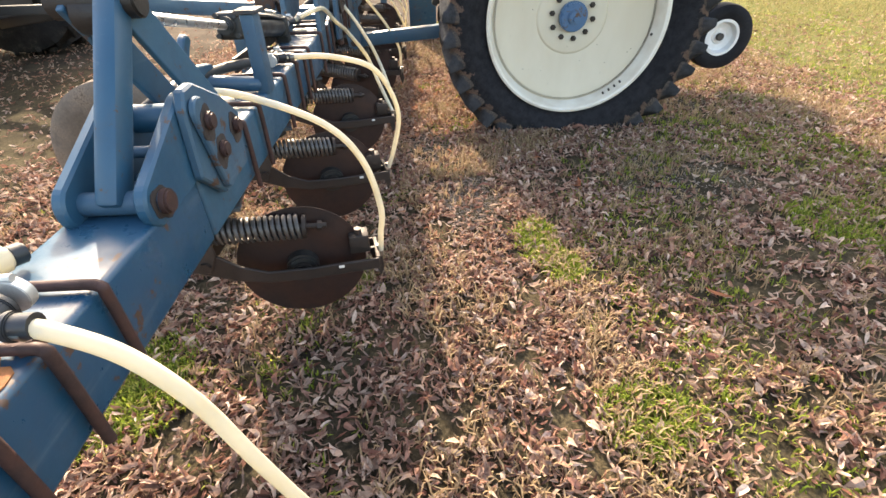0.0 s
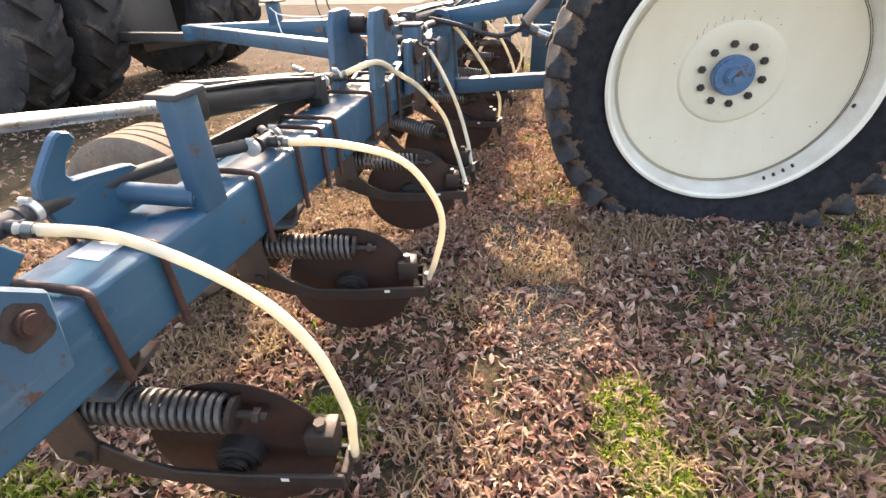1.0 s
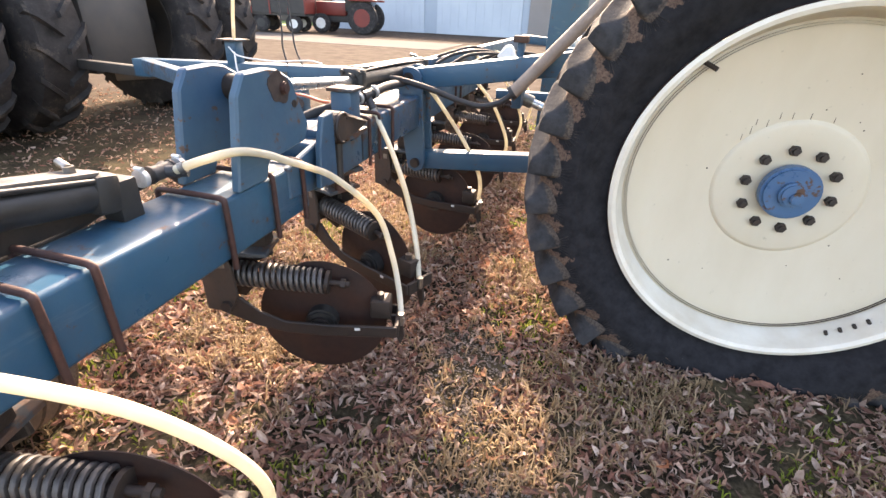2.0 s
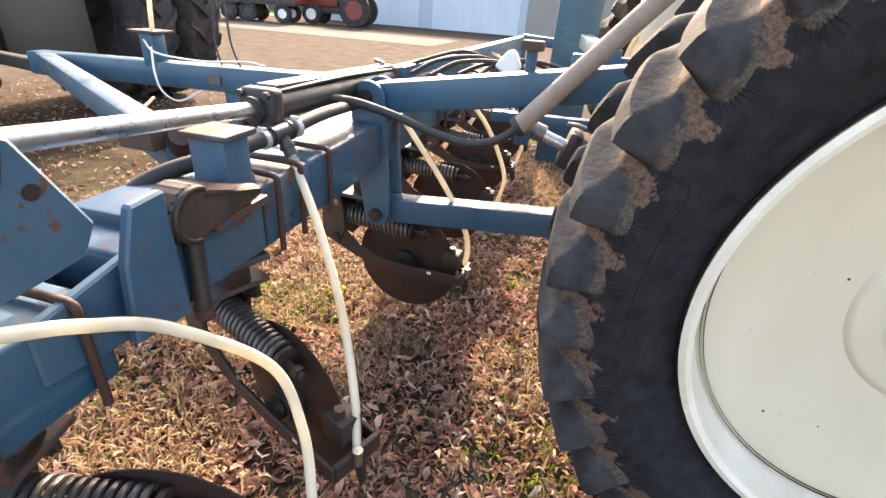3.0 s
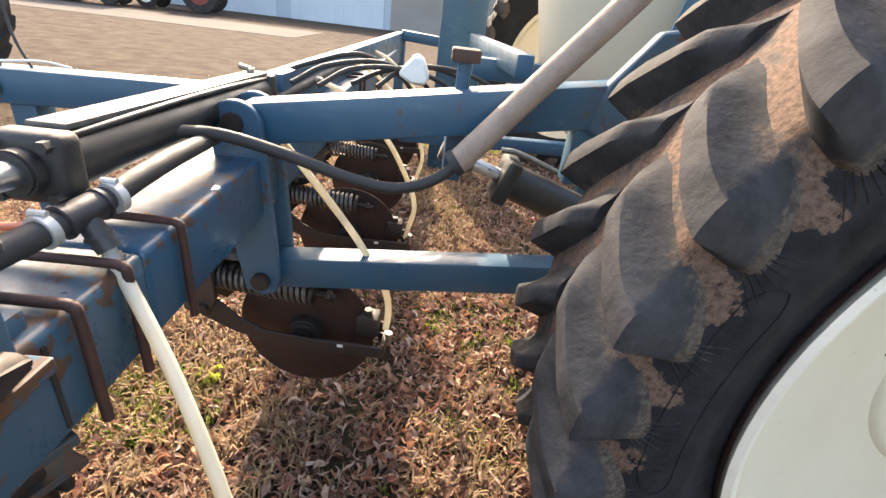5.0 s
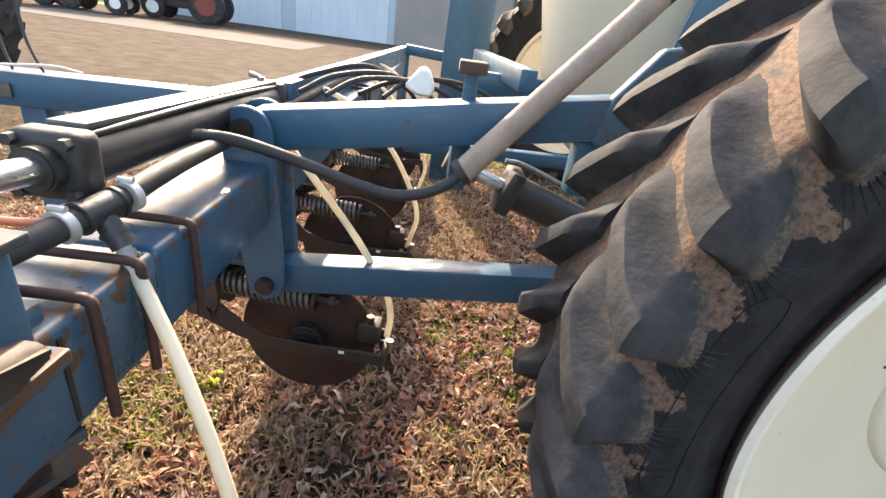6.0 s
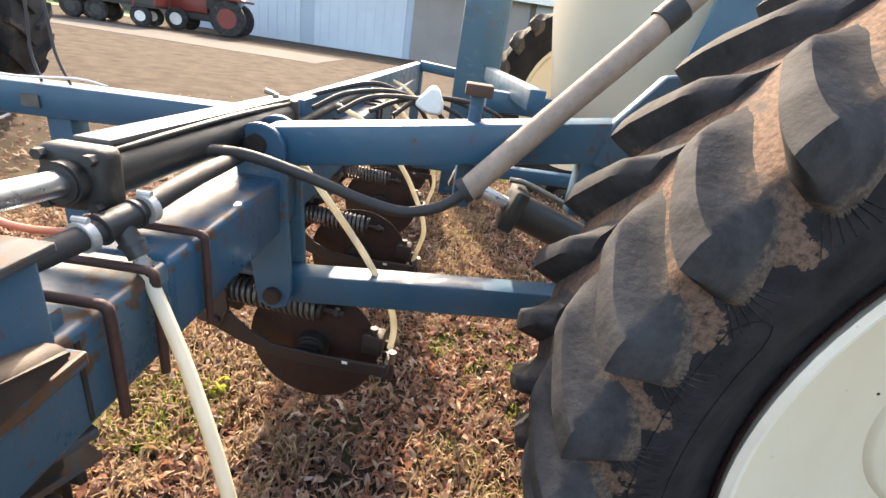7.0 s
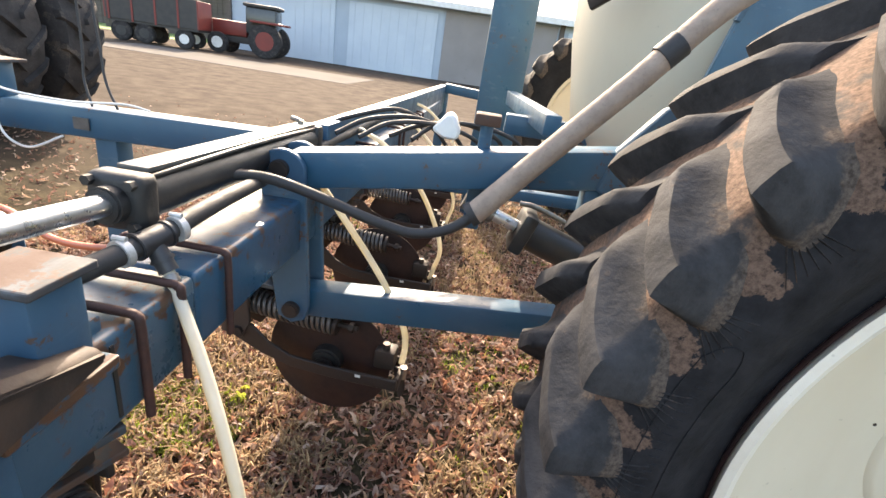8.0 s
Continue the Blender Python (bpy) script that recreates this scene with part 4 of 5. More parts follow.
def lug_mesh(side, tip, n=18):
    """One tread bar: a rounded crest from the tyre's middle to the shoulder, with a long hollow flank before it and a steep one behind."""
    bm = bmesh.new()
    rows = []
    for k in range(n + 1):
        t = k / n
        q = min(1.0, t / 0.72)
        end = max(0.0, (t - 0.72) / 0.28)
        fall = 0.5 - 0.5 * math.cos(math.pi * end)
        a = tip - 0.150 * (1 - q) ** 1.25 + 0.014 * end
        s = 0.05 + 0.49 * q + 0.10 * end
        crest_r, crest_y = TR + 0.044 - 0.004 * q ** 2 - 0.010 * max(0.0, q - 0.7) / 0.3 - 0.052 * fall, 0.022 + 0.210 * q + 0.020 * end
        keep = (1 - 0.97 * fall) * min(1.0, 0.40 + 4.0 * t)
        half = (0.0160 + 0.0090 * q) * (1 - 0.45 * fall) / TR
        flank = (0.080 + 0.004 * q) * (1 - 0.35 * fall) / TR
        row = []
        for ang, f in [(a - half - flank * o, h) for o, h in LUG_FRONT] + [(a + half * o, h) for o, h in LUG_CREST] + [(a + half + 0.020 * o, h) for o, h in LUG_BACK]:
            base = casing_point(side * max(s, 1e-4), ang, -0.005)
            crest = Vector((crest_r * math.cos(ang), math.copysign(max(crest_y, 1e-4), side), crest_r * math.sin(ang)))
            row.append(bm.verts.new(base.lerp(crest, f * keep)))
        rows.append(row)
    for p, q in zip(rows, rows[1:]):
        for i in range(len(p) - 1):
            bm.faces.new((p[i], p[i + 1], q[i + 1], q[i]))
    bm.faces.new(rows[0][::-1])
    bm.faces.new(rows[-1])
    bmesh.ops.recalc_face_normals(bm, faces=bm.faces)
    return bm


def rib_fan(tip):
    """Fan of fine moulded ribs that runs from a tread bar's end down the sidewall."""
    bm = bmesh.new()
    for i in range(7):
        f = i / 6
        ends = []
        for u in (0, 0.5, 1):
            s = 0.560 + (0.125 - 0.03 * f) * u
            a = tip + 0.012 + (-0.030 + 0.105 * f) * (0.18 + 0.82 * u)
            w = 0.0030 * (1 - 0.5 * u) / TR
            ends.append([bm.verts.new(casing_point(-s, a + da, h)) for da, h in ((-w, -0.001), (0, 0.0034 - 0.0022 * u), (w, -0.001))])
        for p, q in zip(ends, ends[1:]):
            bm.faces.new((p[0], p[1], q[1], q[0]))
            bm.faces.new((p[1], p[2], q[2], q[1]))
    bmesh.ops.recalc_face_normals(bm, faces=bm.faces)
    return bm


bm = bmesh.new()
SEG, S = 144, [-1, -0.95, -0.90, -0.84, -0.78, -0.72, -0.66, -0.61, -0.57, -0.53]
rings = [[bm.verts.new(casing_point(s, 2 * math.pi * k / SEG)) for s in S] for k in range(SEG)]
rings2 = [[bm.verts.new(casing_point(-s, 2 * math.pi * k / SEG)) for s in S] for k in range(SEG)]
for k in range(SEG):
    for i in range(len(S) - 1):
        for R in (rings, rings2):
            bm.faces.new((R[k][i], R[k][i + 1], R[(k + 1) % SEG][i + 1], R[(k + 1) % SEG][i]))
bmesh.ops.recalc_face_normals(bm, faces=bm.faces)
press(bm, WC)
tyre = placed(part("tyre", bm, tyre_skin, lift, "tall black rubber tyre", 60), WC)
bm = bmesh.new()
T = [-0.53, -0.49, -0.42, -0.3, -0.1, 0.1, 0.3, 0.42, 0.49, 0.53]
rings = [[bm.verts.new(casing_point(s, 2 * math.pi * k / SEG)) for s in T] for k in range(SEG)]
for k in range(SEG):
    for i in range(len(T) - 1):
        bm.faces.new((rings[k][i], rings[k][i + 1], rings[(k + 1) % SEG][i + 1], rings[(k + 1) % SEG][i]))
bmesh.ops.recalc_face_normals(bm, faces=bm.faces)
press(bm, WC)
part("tread_band", bm, mud_rubber, tyre, "tan dried mud between the lugs", 60)
LUGS = 36
for k in range(LUGS):
    for side, half in ((-1, 0), (1, 0.5)):
        bm = lug_mesh(side, radians(157.5 + 10 * (k + half)))
        press(bm, WC)
        part("tread_lug", bm, lug_rubber, tyre, "", 44)
    bm = rib_fan(radians(157.5 + 10 * k))
    press(bm, WC)
    part("rib_fan", bm, rib_rubber, tyre)
# moulded panel outline and worn lettering, too faint to read
loop = [casing_point(-0.63, radians(a), 0.0004) for a in range(162, 186, 2)] + [casing_point(-0.66, radians(187), 0.0004), casing_point(-0.71, radians(187.5), 0.0004)]
loop += [casing_point(-0.74, radians(a), 0.0004) for a in range(186, 160, -2)] + [casing_point(-0.71, radians(159.5), 0.0004), casing_point(-0.66, radians(160), 0.0004), casing_point(-0.63, radians(162), 0.0004)]
part("moulded_outline", tube(loop, 0.0007, 2, 6), side_rubber, tyre, "", 60)
for a in np.arange(164, 184, 1.1):
    bar = [casing_point(-0.67, radians(a), 0.0), casing_point(-0.70, radians(a), 0.0)]
    part("moulded_bar", tube(bar, 0.0010, 2, 5, smooth_path=False), side_rubber, tyre)
# rim: flange, well and dished disc
rim = placed(part("rim_flange", revolve([(0.612, -0.145), (0.624, -0.155), (0.626, -0.166), (0.612, -0.170), (0.598, -0.162), (0.592, -0.135), (0.588, -0.09), (0.574, -0.066), (0.570, -0.050), (0.580, -0.045), (0.600, -0.08), (0.606, -0.13)], 96), rim_edge, lift, "white rim flange", 40), WC)
disc = placed(part("rim_disc", revolve([(0.574, -0.054), (0.555, -0.056), (0.50, -0.043), (0.40, -0.022), (0.30, -0.004), (0.252, 0.002), (0.244, -0.006), (0.235, -0.008), (0.205, -0.006), (0.135, -0.006), (0.125, 0.0), (0.0, 0.0)], 96), rim_cream, lift, "cream painted dished rim disc", 40), WC)
part("rim_seam", revolve([(0.562, -0.0625), (0.562, -0.055), (0.554, -0.0555), (0.554, -0.0625)], 96), pin_rust, disc, "dark rust line round the disc", 40)
part("rim_barrel", revolve([(0.585, -0.06), (0.585, 0.165), (0.62, 0.172), (0.62, 0.16), (0.578, 0.15), (0.565, -0.045)], 72), rim_cream, rim, "", 40)
hub = placed(part("hub_cap", rod((0, -0.004, 0), (0, -0.055, 0), 0.098, 32, bevel=0.010, bm=rod((0, -0.05, 0), (0, -0.078, 0), 0.045, 24, bevel=0.008)), hub_blue, lift, "chalky blue hub cap", 40), WC)
part("grease_cap", rod((0.01, -0.078, -0.008), (0.01, -0.092, -0.008), 0.022, 18, bevel=0.003), hub_blue, hub, "", 40)
for k in range(10):
    a = radians(99.5 + 36 * k)
    x, z = 0.147 * math.cos(a), 0.147 * math.sin(a)
    bm = rod((x, -0.004, z), (x, -0.024, z), 0.019, 6, bm=rod((x, -0.02, z), (x, -0.032, z), 0.010, 10))
    part("wheel_nut", bm, bolt_black, disc, "black wheel nut")
part("tyre_valve", rod((-0.405, -0.075, 0.42), (-0.365, -0.10, 0.40), 0.008, 10), iron, rim, "", 40)
part("tyre_valve", rod((0.560, -0.085, -0.12), (0.545, -0.11, -0.12), 0.008, 10), iron, rim, "", 40)
rng = random.Random(4)
for k in range(12):
    a, t = rng.uniform(0, 6.28), rng.random()
    r = 0.26 + 0.29 * t
    y = np.interp(r, [0.252, 0.30, 0.40, 0.50, 0.555], [0.002, -0.004, -0.022, -0.043, -0.056])
    p = Vector((r * math.cos(a), y - 0.0012, r * math.sin(a)))
    part("rust_fleck", rod(p, p + Vector((0, 0.004, 0)), rng.uniform(0.0018, 0.0035), 7), bolt_black, disc)
for k in range(4):
    a = radians(-62 + 4.5 * k)
    p = Vector((0.583 * math.cos(a), -0.105, 0.583 * math.sin(a)))
    part("rust_fleck", rod(p - Vector((math.cos(a), 0, math.sin(a))) * 0.010, p + Vector((math.cos(a), 0, math.sin(a))) * 0.010, 0.007, 7), bolt_black, rim)


part("bead_rust", revolve([(0.624, -0.152), (0.6285, -0.1585), (0.630, -0.153), (0.627, -0.146)], 96), ubolt_rust, rim, "thin rusty line at the bead", 40)
for a, r0, ln in ((104, 0.262, 0.05), (112, 0.27, 0.035), (121, 0.258, 0.06), (127, 0.28, 0.03), (133, 0.26, 0.045), (92, 0.258, 0.03), (76, 0.26, 0.025), (140, 0.262, 0.03)):
    p = Vector((r0 * math.cos(radians(a)), 0.0, r0 * math.sin(radians(a))))
    y = np.interp(r0, [0.252, 0.30, 0.40], [0.002, -0.004, -0.022])
    part("rust_streak", box(p.x - 0.0007, p.x + 0.0007, y - 0.0022, y + 0.003, p.z - 0.005, p.z + ln * 0.55), pin_rust, disc)


# ---- small wheels ----
def plain_wheel(name, label, r, w, rim_r, centre, tyre_mat, rim_mat, ribs=0, turn=0, wheel_group=""):
    t = thing(name, label, "wheel", group=wheel_group)
    t.location = centre
    t.rotation_euler = (0, 0, radians(turn))
    prof = [(rim_r, -w * 0.40), (rim_r + (r - rim_r) * 0.35, -w * 0.52), (rim_r + (r - rim_r) * 0.75, -w * 0.50), (r - 0.008, -w * 0.42)]
    if ribs:
        for k in range(ribs):
            y0, y1 = -w * 0.40 + w * 0.80 * k / ribs, -w * 0.40 + w * 0.80 * (k + 1) / ribs
            prof += [(r, y0 + 0.004), (r, y1 - 0.008), (r - 0.012, y1 - 0.006), (r - 0.012, y1)]
    else:
        prof += [(r, -w * 0.2), (r, w * 0.2)]
    prof += [(r - 0.008, w * 0.42), (rim_r + (r - rim_r) * 0.75, w * 0.50), (rim_r + (r - rim_r) * 0.35, w * 0.52), (rim_r, w * 0.40)]
    part("tyre", revolve(prof, 56), tyre_mat, t, "", 35)
    part("rim", revolve([(rim_r + 0.008, -w * 0.38), (rim_r + 0.008, -w * 0.42), (rim_r - 0.015, -w * 0.42), (rim_r - 0.03, -w * 0.15), (rim_r * 0.45, -w * 0.08), (rim_r * 0.40, -w * 0.12), (rim_r * 0.2, -w * 0.12), (rim_r * 0.2, 0), (0, 0)], 40), rim_mat, t, "", 40)
    part("hub", rod((0, -w * 0.05, 0), (0, -w * 0.3, 0), rim_r * 0.22, 18, bevel=0.004), far_dark, t, "", 40)
    return t


carrier = plain_wheel("gauge_wheel_unit", "dusty ribbed gauge wheel on a blue arm before the beam", 0.38, 0.26, 0.20, (-1.20, 0.95, 0.378), gauge_rubber, blue, 4)
part("arm", beam((0.74, -0.17, 0.42), (0.02, -0.17, 0.02), 0.07, 0.05), blue, carrier, "", 40)
part("axle", rod((0, -0.20, 0), (0, 0.1, 0), 0.025, 14), iron, carrier, "", 40)
caster = plain_wheel("transport_caster", "small black tyre on a white rim held by a dark arm", 0.265, 0.17, 0.14, (2.83, 2.95, 0.44), side_rubber, white_paint)
part("arm", beam((-0.18, 0.17, 0.40), (0.0, 0.17, 0.0), 0.08, 0.05), far_dark, caster, "", 40)
part("spar", beam((-1.15, 0.20, 0.42), (-0.1, 0.20, 0.42), 0.12, 0.1), blue, caster, "", 40)
part("axle", rod((0, 0.20, 0), (0, -0.04, 0), 0.03, 14), far_dark, caster, "", 40)

# ---- hitch frame towards the tractor ----
hitch = thing("hitch", "blue steel hitch frame between toolbar and tractor", "hitch")
part("cross_beam", beam((-2.85, 3.42, 0.80), (-0.40, 3.40, 0.87), 0.13, 0.12, 0.01), blue, hitch, "", 40)
part("brace", beam((-2.70, 3.36, 0.82), (-0.72, 2.20, 0.84), 0.10, 0.09, 0.01), blue_worn, hitch, "", 40)
part("upright", box(-1.98, -1.89, 3.35, 3.44, 0.86, 1.035, 0.008), blue, hitch, "", 40)
part("upright_cap", box(-2.02, -1.85, 3.32, 3.47, 1.035, 1.048, 0.003), rusty_plate, hitch)
part("beam_decal", box(-1.56, -1.49, 3.338, 3.3445, 0.81, 0.86), rail_metal, hitch, "small pale decal")
part("leg", box(-1.50, -1.40, 3.37, 3.47, 0.005, 0.78, 0.008), blue, hitch, "", 40)
part("clamp_block", box(-0.86, -0.74, 2.12, 2.24, 0.86, 0.93, 0.008), rusty_plate, hitch, "", 40)
part("strut_tube", rod((-0.95, 2.35, 0.60), (-0.70, 2.18, 0.90), 0.03, 14), iron, hitch, "", 40)
for dx, top in ((0.0, 1.9), (0.10, 1.9)):
    h = thing("control_hose", "thin dark hose hanging down to the hitch frame", "hose", group="hanging hoses")
    part("hose_tube", tube([(-1.58 + dx * 0.6, 3.55, top), (-1.60 + dx * 0.6, 3.50, 1.5), (-1.565 + dx * 0.8, 3.45, 1.15), (-1.56 + dx, 3.43, 1.01), (-1.51 + dx * 1.2, 3.40, 0.89)], 0.006, 8, 8), black_hose, h, "", 60)
part_hose = thing("fertilizer_hose", "cream plastic hose rising from the hitch frame", "hose", group="cream hoses")
part("hose_tube", tube([(-1.93, 3.40, 1.045), (-1.90, 3.40, 1.25), (-1.84, 3.42, 1.6)], 0.012, 8, 10), cream_hose, part_hose, "", 60)


for pts in ([(-1.93, 3.33, 1.0), (-1.80, 3.27, 0.95), (-1.55, 3.30, 0.93), (-1.32, 3.34, 0.945), (-1.22, 3.36, 0.93)], [(-1.88, 3.32, 0.97), (-1.83, 3.26, 0.85), (-1.78, 3.24, 0.76), (-1.70, 3.26, 0.72), (-1.58, 3.30, 0.78)]):
    w = thing("control_cable", "thin pale cable draped over the hitch frame", "cable", group="cables on the hitch")
    part("cable_cord", tube(pts, 0.005, 8, 8), white_paint, w, "", 60)


# ---- rear of the machine: tank, frame and second wheel ----
tank = thing("liquid_tank", "large cream plastic liquid tank with a blue cradle", "tank")
prof = [(0.0, 0.50), (0.12, 0.52), (0.30, 0.60), (0.48, 0.78), (0.60, 1.05), (0.68, 1.5), (0.72, 2.0), (0.74, 2.9), (0.72, 3.3), (0.55, 3.5), (0.2, 3.6), (0.0, 3.6)]
bm = bmesh.new()
rings = []
for k in range(64):
    a = 2 * math.pi * k / 64
    rings.append([bm.verts.new((1.38 + r * 1.15 * math.cos(a), 4.35 + r * math.sin(a), z)) for r, z in prof])
for k in range(64):
    for i in range(len(prof) - 1):
        a, b = rings[k], rings[(k + 1) % 64]
        bm.faces.new((a[i], a[i + 1], b[i + 1], b[i]))
bmesh.ops.remove_doubles(bm, verts=bm.verts, dist=1e-4)
bmesh.ops.recalc_face_normals(bm, faces=bm.faces)
part("tank_shell", bm, tank_white, tank, "", 60)
part("cradle_strap", plate([(1.00, 1.20), (1.085, 1.62), (1.30, 2.45), (1.66, 2.45), (1.40, 1.62), (1.34, 1.20)], "y", 3.55, 0.035, 0.006), blue, tank, "broad blue steel strap", 40)
part("strap_edge", beam((1.078, 3.545, 1.60), (1.295, 3.545, 2.44), 0.022, 0.03, 0.004), blue_worn, tank, "", 40)
part("cradle_beam", beam((0.50, 3.72, 1.09), (0.36, 5.2, 1.10), 0.10, 0.08), blue, tank, "", 40)
part("cradle_leg", beam((0.68, 3.5, 0.98), (0.98, 3.6, 0.60), 0.06, 0.05), far_dark, tank, "", 40)
part("cradle_leg", beam((0.92, 3.55, 0.55), (0.75, 3.5, 1.0), 0.05, 0.04), blue, tank, "", 40)
part("cradle_leg", beam((1.9, 4.3, 0.02), (1.9, 4.3, 0.75), 0.10, 0.1), blue, tank, "", 40)
part("cradle_leg", beam((1.3, 4.9, 0.02), (1.3, 4.9, 0.75), 0.10, 0.1), blue, tank, "", 40)
part("tank_bracket", beam((0.56, 3.85, 1.62), (0.80, 3.72, 1.80), 0.05, 0.04), iron, tank, "", 40)
cart = thing("tank_cart", "blue steel cart frame with hoses behind the toolbar", "cart")
part("mast", box(0.10, 0.46, 5.6, 5.8, 0.0, 2.6, 0.01), blue, cart, "", 40)
part("stop_shaft", rod((0.19, 2.75, 1.07), (0.19, 2.75, 1.165), 0.018, 16), blue, lift, "", 40)
part("stop_cap", box(0.155, 0.225, 2.715, 2.785, 1.165, 1.195, 0.004), rusty_plate, lift, "worn square stop cap", 40)
part("rail", beam((-0.42, 3.17, 0.93), (-0.32, 7.0, 0.93), 0.19, 0.07), blue, cart, "", 40)
part("cross_rail", beam((0.30, 4.2, 1.02), (0.95, 4.2, 1.02), 0.11, 0.1), blue, cart, "", 40)
part("low_rail", beam((0.0, 3.3, 0.84), (0.75, 3.35, 0.84), 0.05, 0.05), blue, cart, "", 40)
part("standard", box(-0.36, -0.26, 6.9, 7.0, 0.0, 1.0, 0.006), blue, cart, "", 40)
rng = random.Random(7)
for k in range(5):
    h = thing("oil_hose", "black hydraulic hose looped over the frame", "hose", group="looped hoses")
    x, y = -0.30 + 0.09 * k, 3.25 + 0.35 * rng.random()
    part("hose_tube", tube([(x - 0.15, y - 0.1, 1.0), (x - 0.05, y, 1.04 + 0.03 * rng.random()), (x + 0.12, y + 0.1, 1.06 + 0.04 * rng.random()), (x + 0.27, y + 0.15, 1.02), (x + 0.33, y + 0.2, 0.95)], 0.009, 8, 10), black_hose, h, "", 60)
pump = thing("pump", "small pump in a white plastic housing", "pump")
part("shell", plate([(0.03, 1.02), (-0.02, 1.05), (0.035, 1.12), (0.065, 1.115), (0.095, 1.05), (0.085, 1.02)], "y", 3.3, 0.10, 0.01), white_paint, pump, "", 40)
prof = [(0.60, -0.14), (0.70, -0.19), (0.82, -0.18), (0.87, -0.15), (0.885, -0.07), (0.885, 0.07), (0.87, 0.15), (0.82, 0.18), (0.70, 0.19), (0.60, 0.14)]
far_tyre = placed(part("tyre", revolve(prof, 72), side_rubber, cart, "tall black tyre", 40), (1.35, 6.3, 0.885))
for k in range(24):
    bm = lug_mesh(-1, 2 * math.pi * k / 24, 6)
    part("tread_lug", bm, lug_rubber, far_tyre, "", 35)
placed(part("rim_disc", revolve([(0.60, -0.14), (0.61, -0.15), (0.58, -0.14), (0.55, -0.05), (0.25, 0.0), (0.0, 0.0)], 48), rim_cream, cart, "cream rim disc", 40), (1.35, 6.3, 0.885))
part("axle", rod((1.35, 6.3, 0.885), (1.35, 7.0, 0.885), 0.05, 16), iron, cart, "", 40)
part("axle_beam", beam((1.35, 6.9, 0.9), (-0.3, 6.9, 1.0), 0.1, 0.1), blue, cart, "", 40)


# ---- tractor ahead of the implement ----
tractor = thing("tractor", "big dark tractor with dual wheels hitched to the implement", "tractor")


def tractor_wheel(centre, r=0.98, w=0.48):
    """One drive wheel: tyre, its tread bars and the rim."""
    tyre = placed(part("tyre", revolve([(0.55, -w * 0.42), (0.68, -w * 0.55), (0.84, -w * 0.53), (r - 0.06, -w * 0.44), (r - 0.045, 0), (r - 0.06, w * 0.44), (0.84, w * 0.53), (0.68, w * 0.55), (0.55, w * 0.42)], 72), far_rubber, tractor, "tall dusty drive tyre", 40), centre)
    for k in range(20):
        for side in (-1, 1):
            a = 2 * math.pi * (k + (0.5 if side > 0 else 0)) / 20
            bm = bmesh.new()
            rows = []
            for i in range(5):
                q5 = i / 4
                ang, y = a + 0.22 * q5, side * (0.01 + w * 0.50 * q5)
                rr = r - 0.05 - 0.05 * max(0, q5 - 0.7) / 0.3
                da = 0.034 + 0.008 * q5
                rows.append([bm.verts.new((q * math.cos(b), y, q * math.sin(b))) for q, b in ((rr - 0.02, ang - da), (rr + 0.05, ang - da * 0.7), (rr + 0.05, ang + da * 0.7), (rr - 0.02, ang + da))])
            for p, q in zip(rows, rows[1:]):
                for i in range(3):
                    bm.faces.new((p[i], p[i + 1], q[i + 1], q[i]))
            bm.faces.new(rows[0][::-1])
            bm.faces.new(rows[-1])
            bmesh.ops.recalc_face_normals(bm, faces=bm.faces)
            part("tread_lug", bm, far_rubber, tyre, "", 35)
    part("rim", revolve([(0.56, -w * 0.40), (0.56, -w * 0.44), (0.53, -w * 0.42), (0.48, -w * 0.1), (0.2, 0.0), (0.0, 0.0)], 48), far_dark, tyre, "", 40)


for y in (3.05, 3.75, 5.6, 6.3):
    tractor_wheel((-4.9, y, 0.975))
part("axle", rod((-4.9, 2.8, 0.975), (-4.9, 6.6, 0.975), 0.14, 20), far_dark, tractor, "", 40)
part("chassis", box(-8.2, -4.3, 4.25, 5.1, 0.55, 1.35, 0.06), far_dark, tractor, "", 40)
part("hood", box(-8.4, -5.9, 4.2, 5.15, 1.35, 2.1, 0.10), far_dark, tractor, "", 40)
part("cab", box(-5.9, -4.3, 3.95, 5.4, 1.4, 3.0, 0.08), cab_glass, tractor, "", 40)
part("fender", box(-5.7, -4.2, 3.45, 3.95, 1.9, 2.05, 0.04), far_dark, tractor, "", 40)
part("hitch_arm", beam((-4.4, 4.0, 0.7), (-2.8, 3.5, 0.75), 0.08, 0.08), far_dark, tractor, "", 40)
part("drawbar", beam((-4.4, 4.6, 0.5), (-2.6, 3.5, 0.78), 0.1, 0.1), far_dark, tractor, "", 40)

# ---- farmyard beyond ----
pad = thing("yard_pad", "pale concrete apron in the dirt yard", "pavement", kind="structure")
part("slab", box(-14.5, -4.5, 17.5, 21.5, -0.05, 0.012), concrete, pad)
lawn = thing("lawn_strip", "strip of green lawn past the yard", "lawn", kind="structure")
part("turf", box(-80, -17.5, 29, 70, -0.05, 0.02), far_grass, lawn)

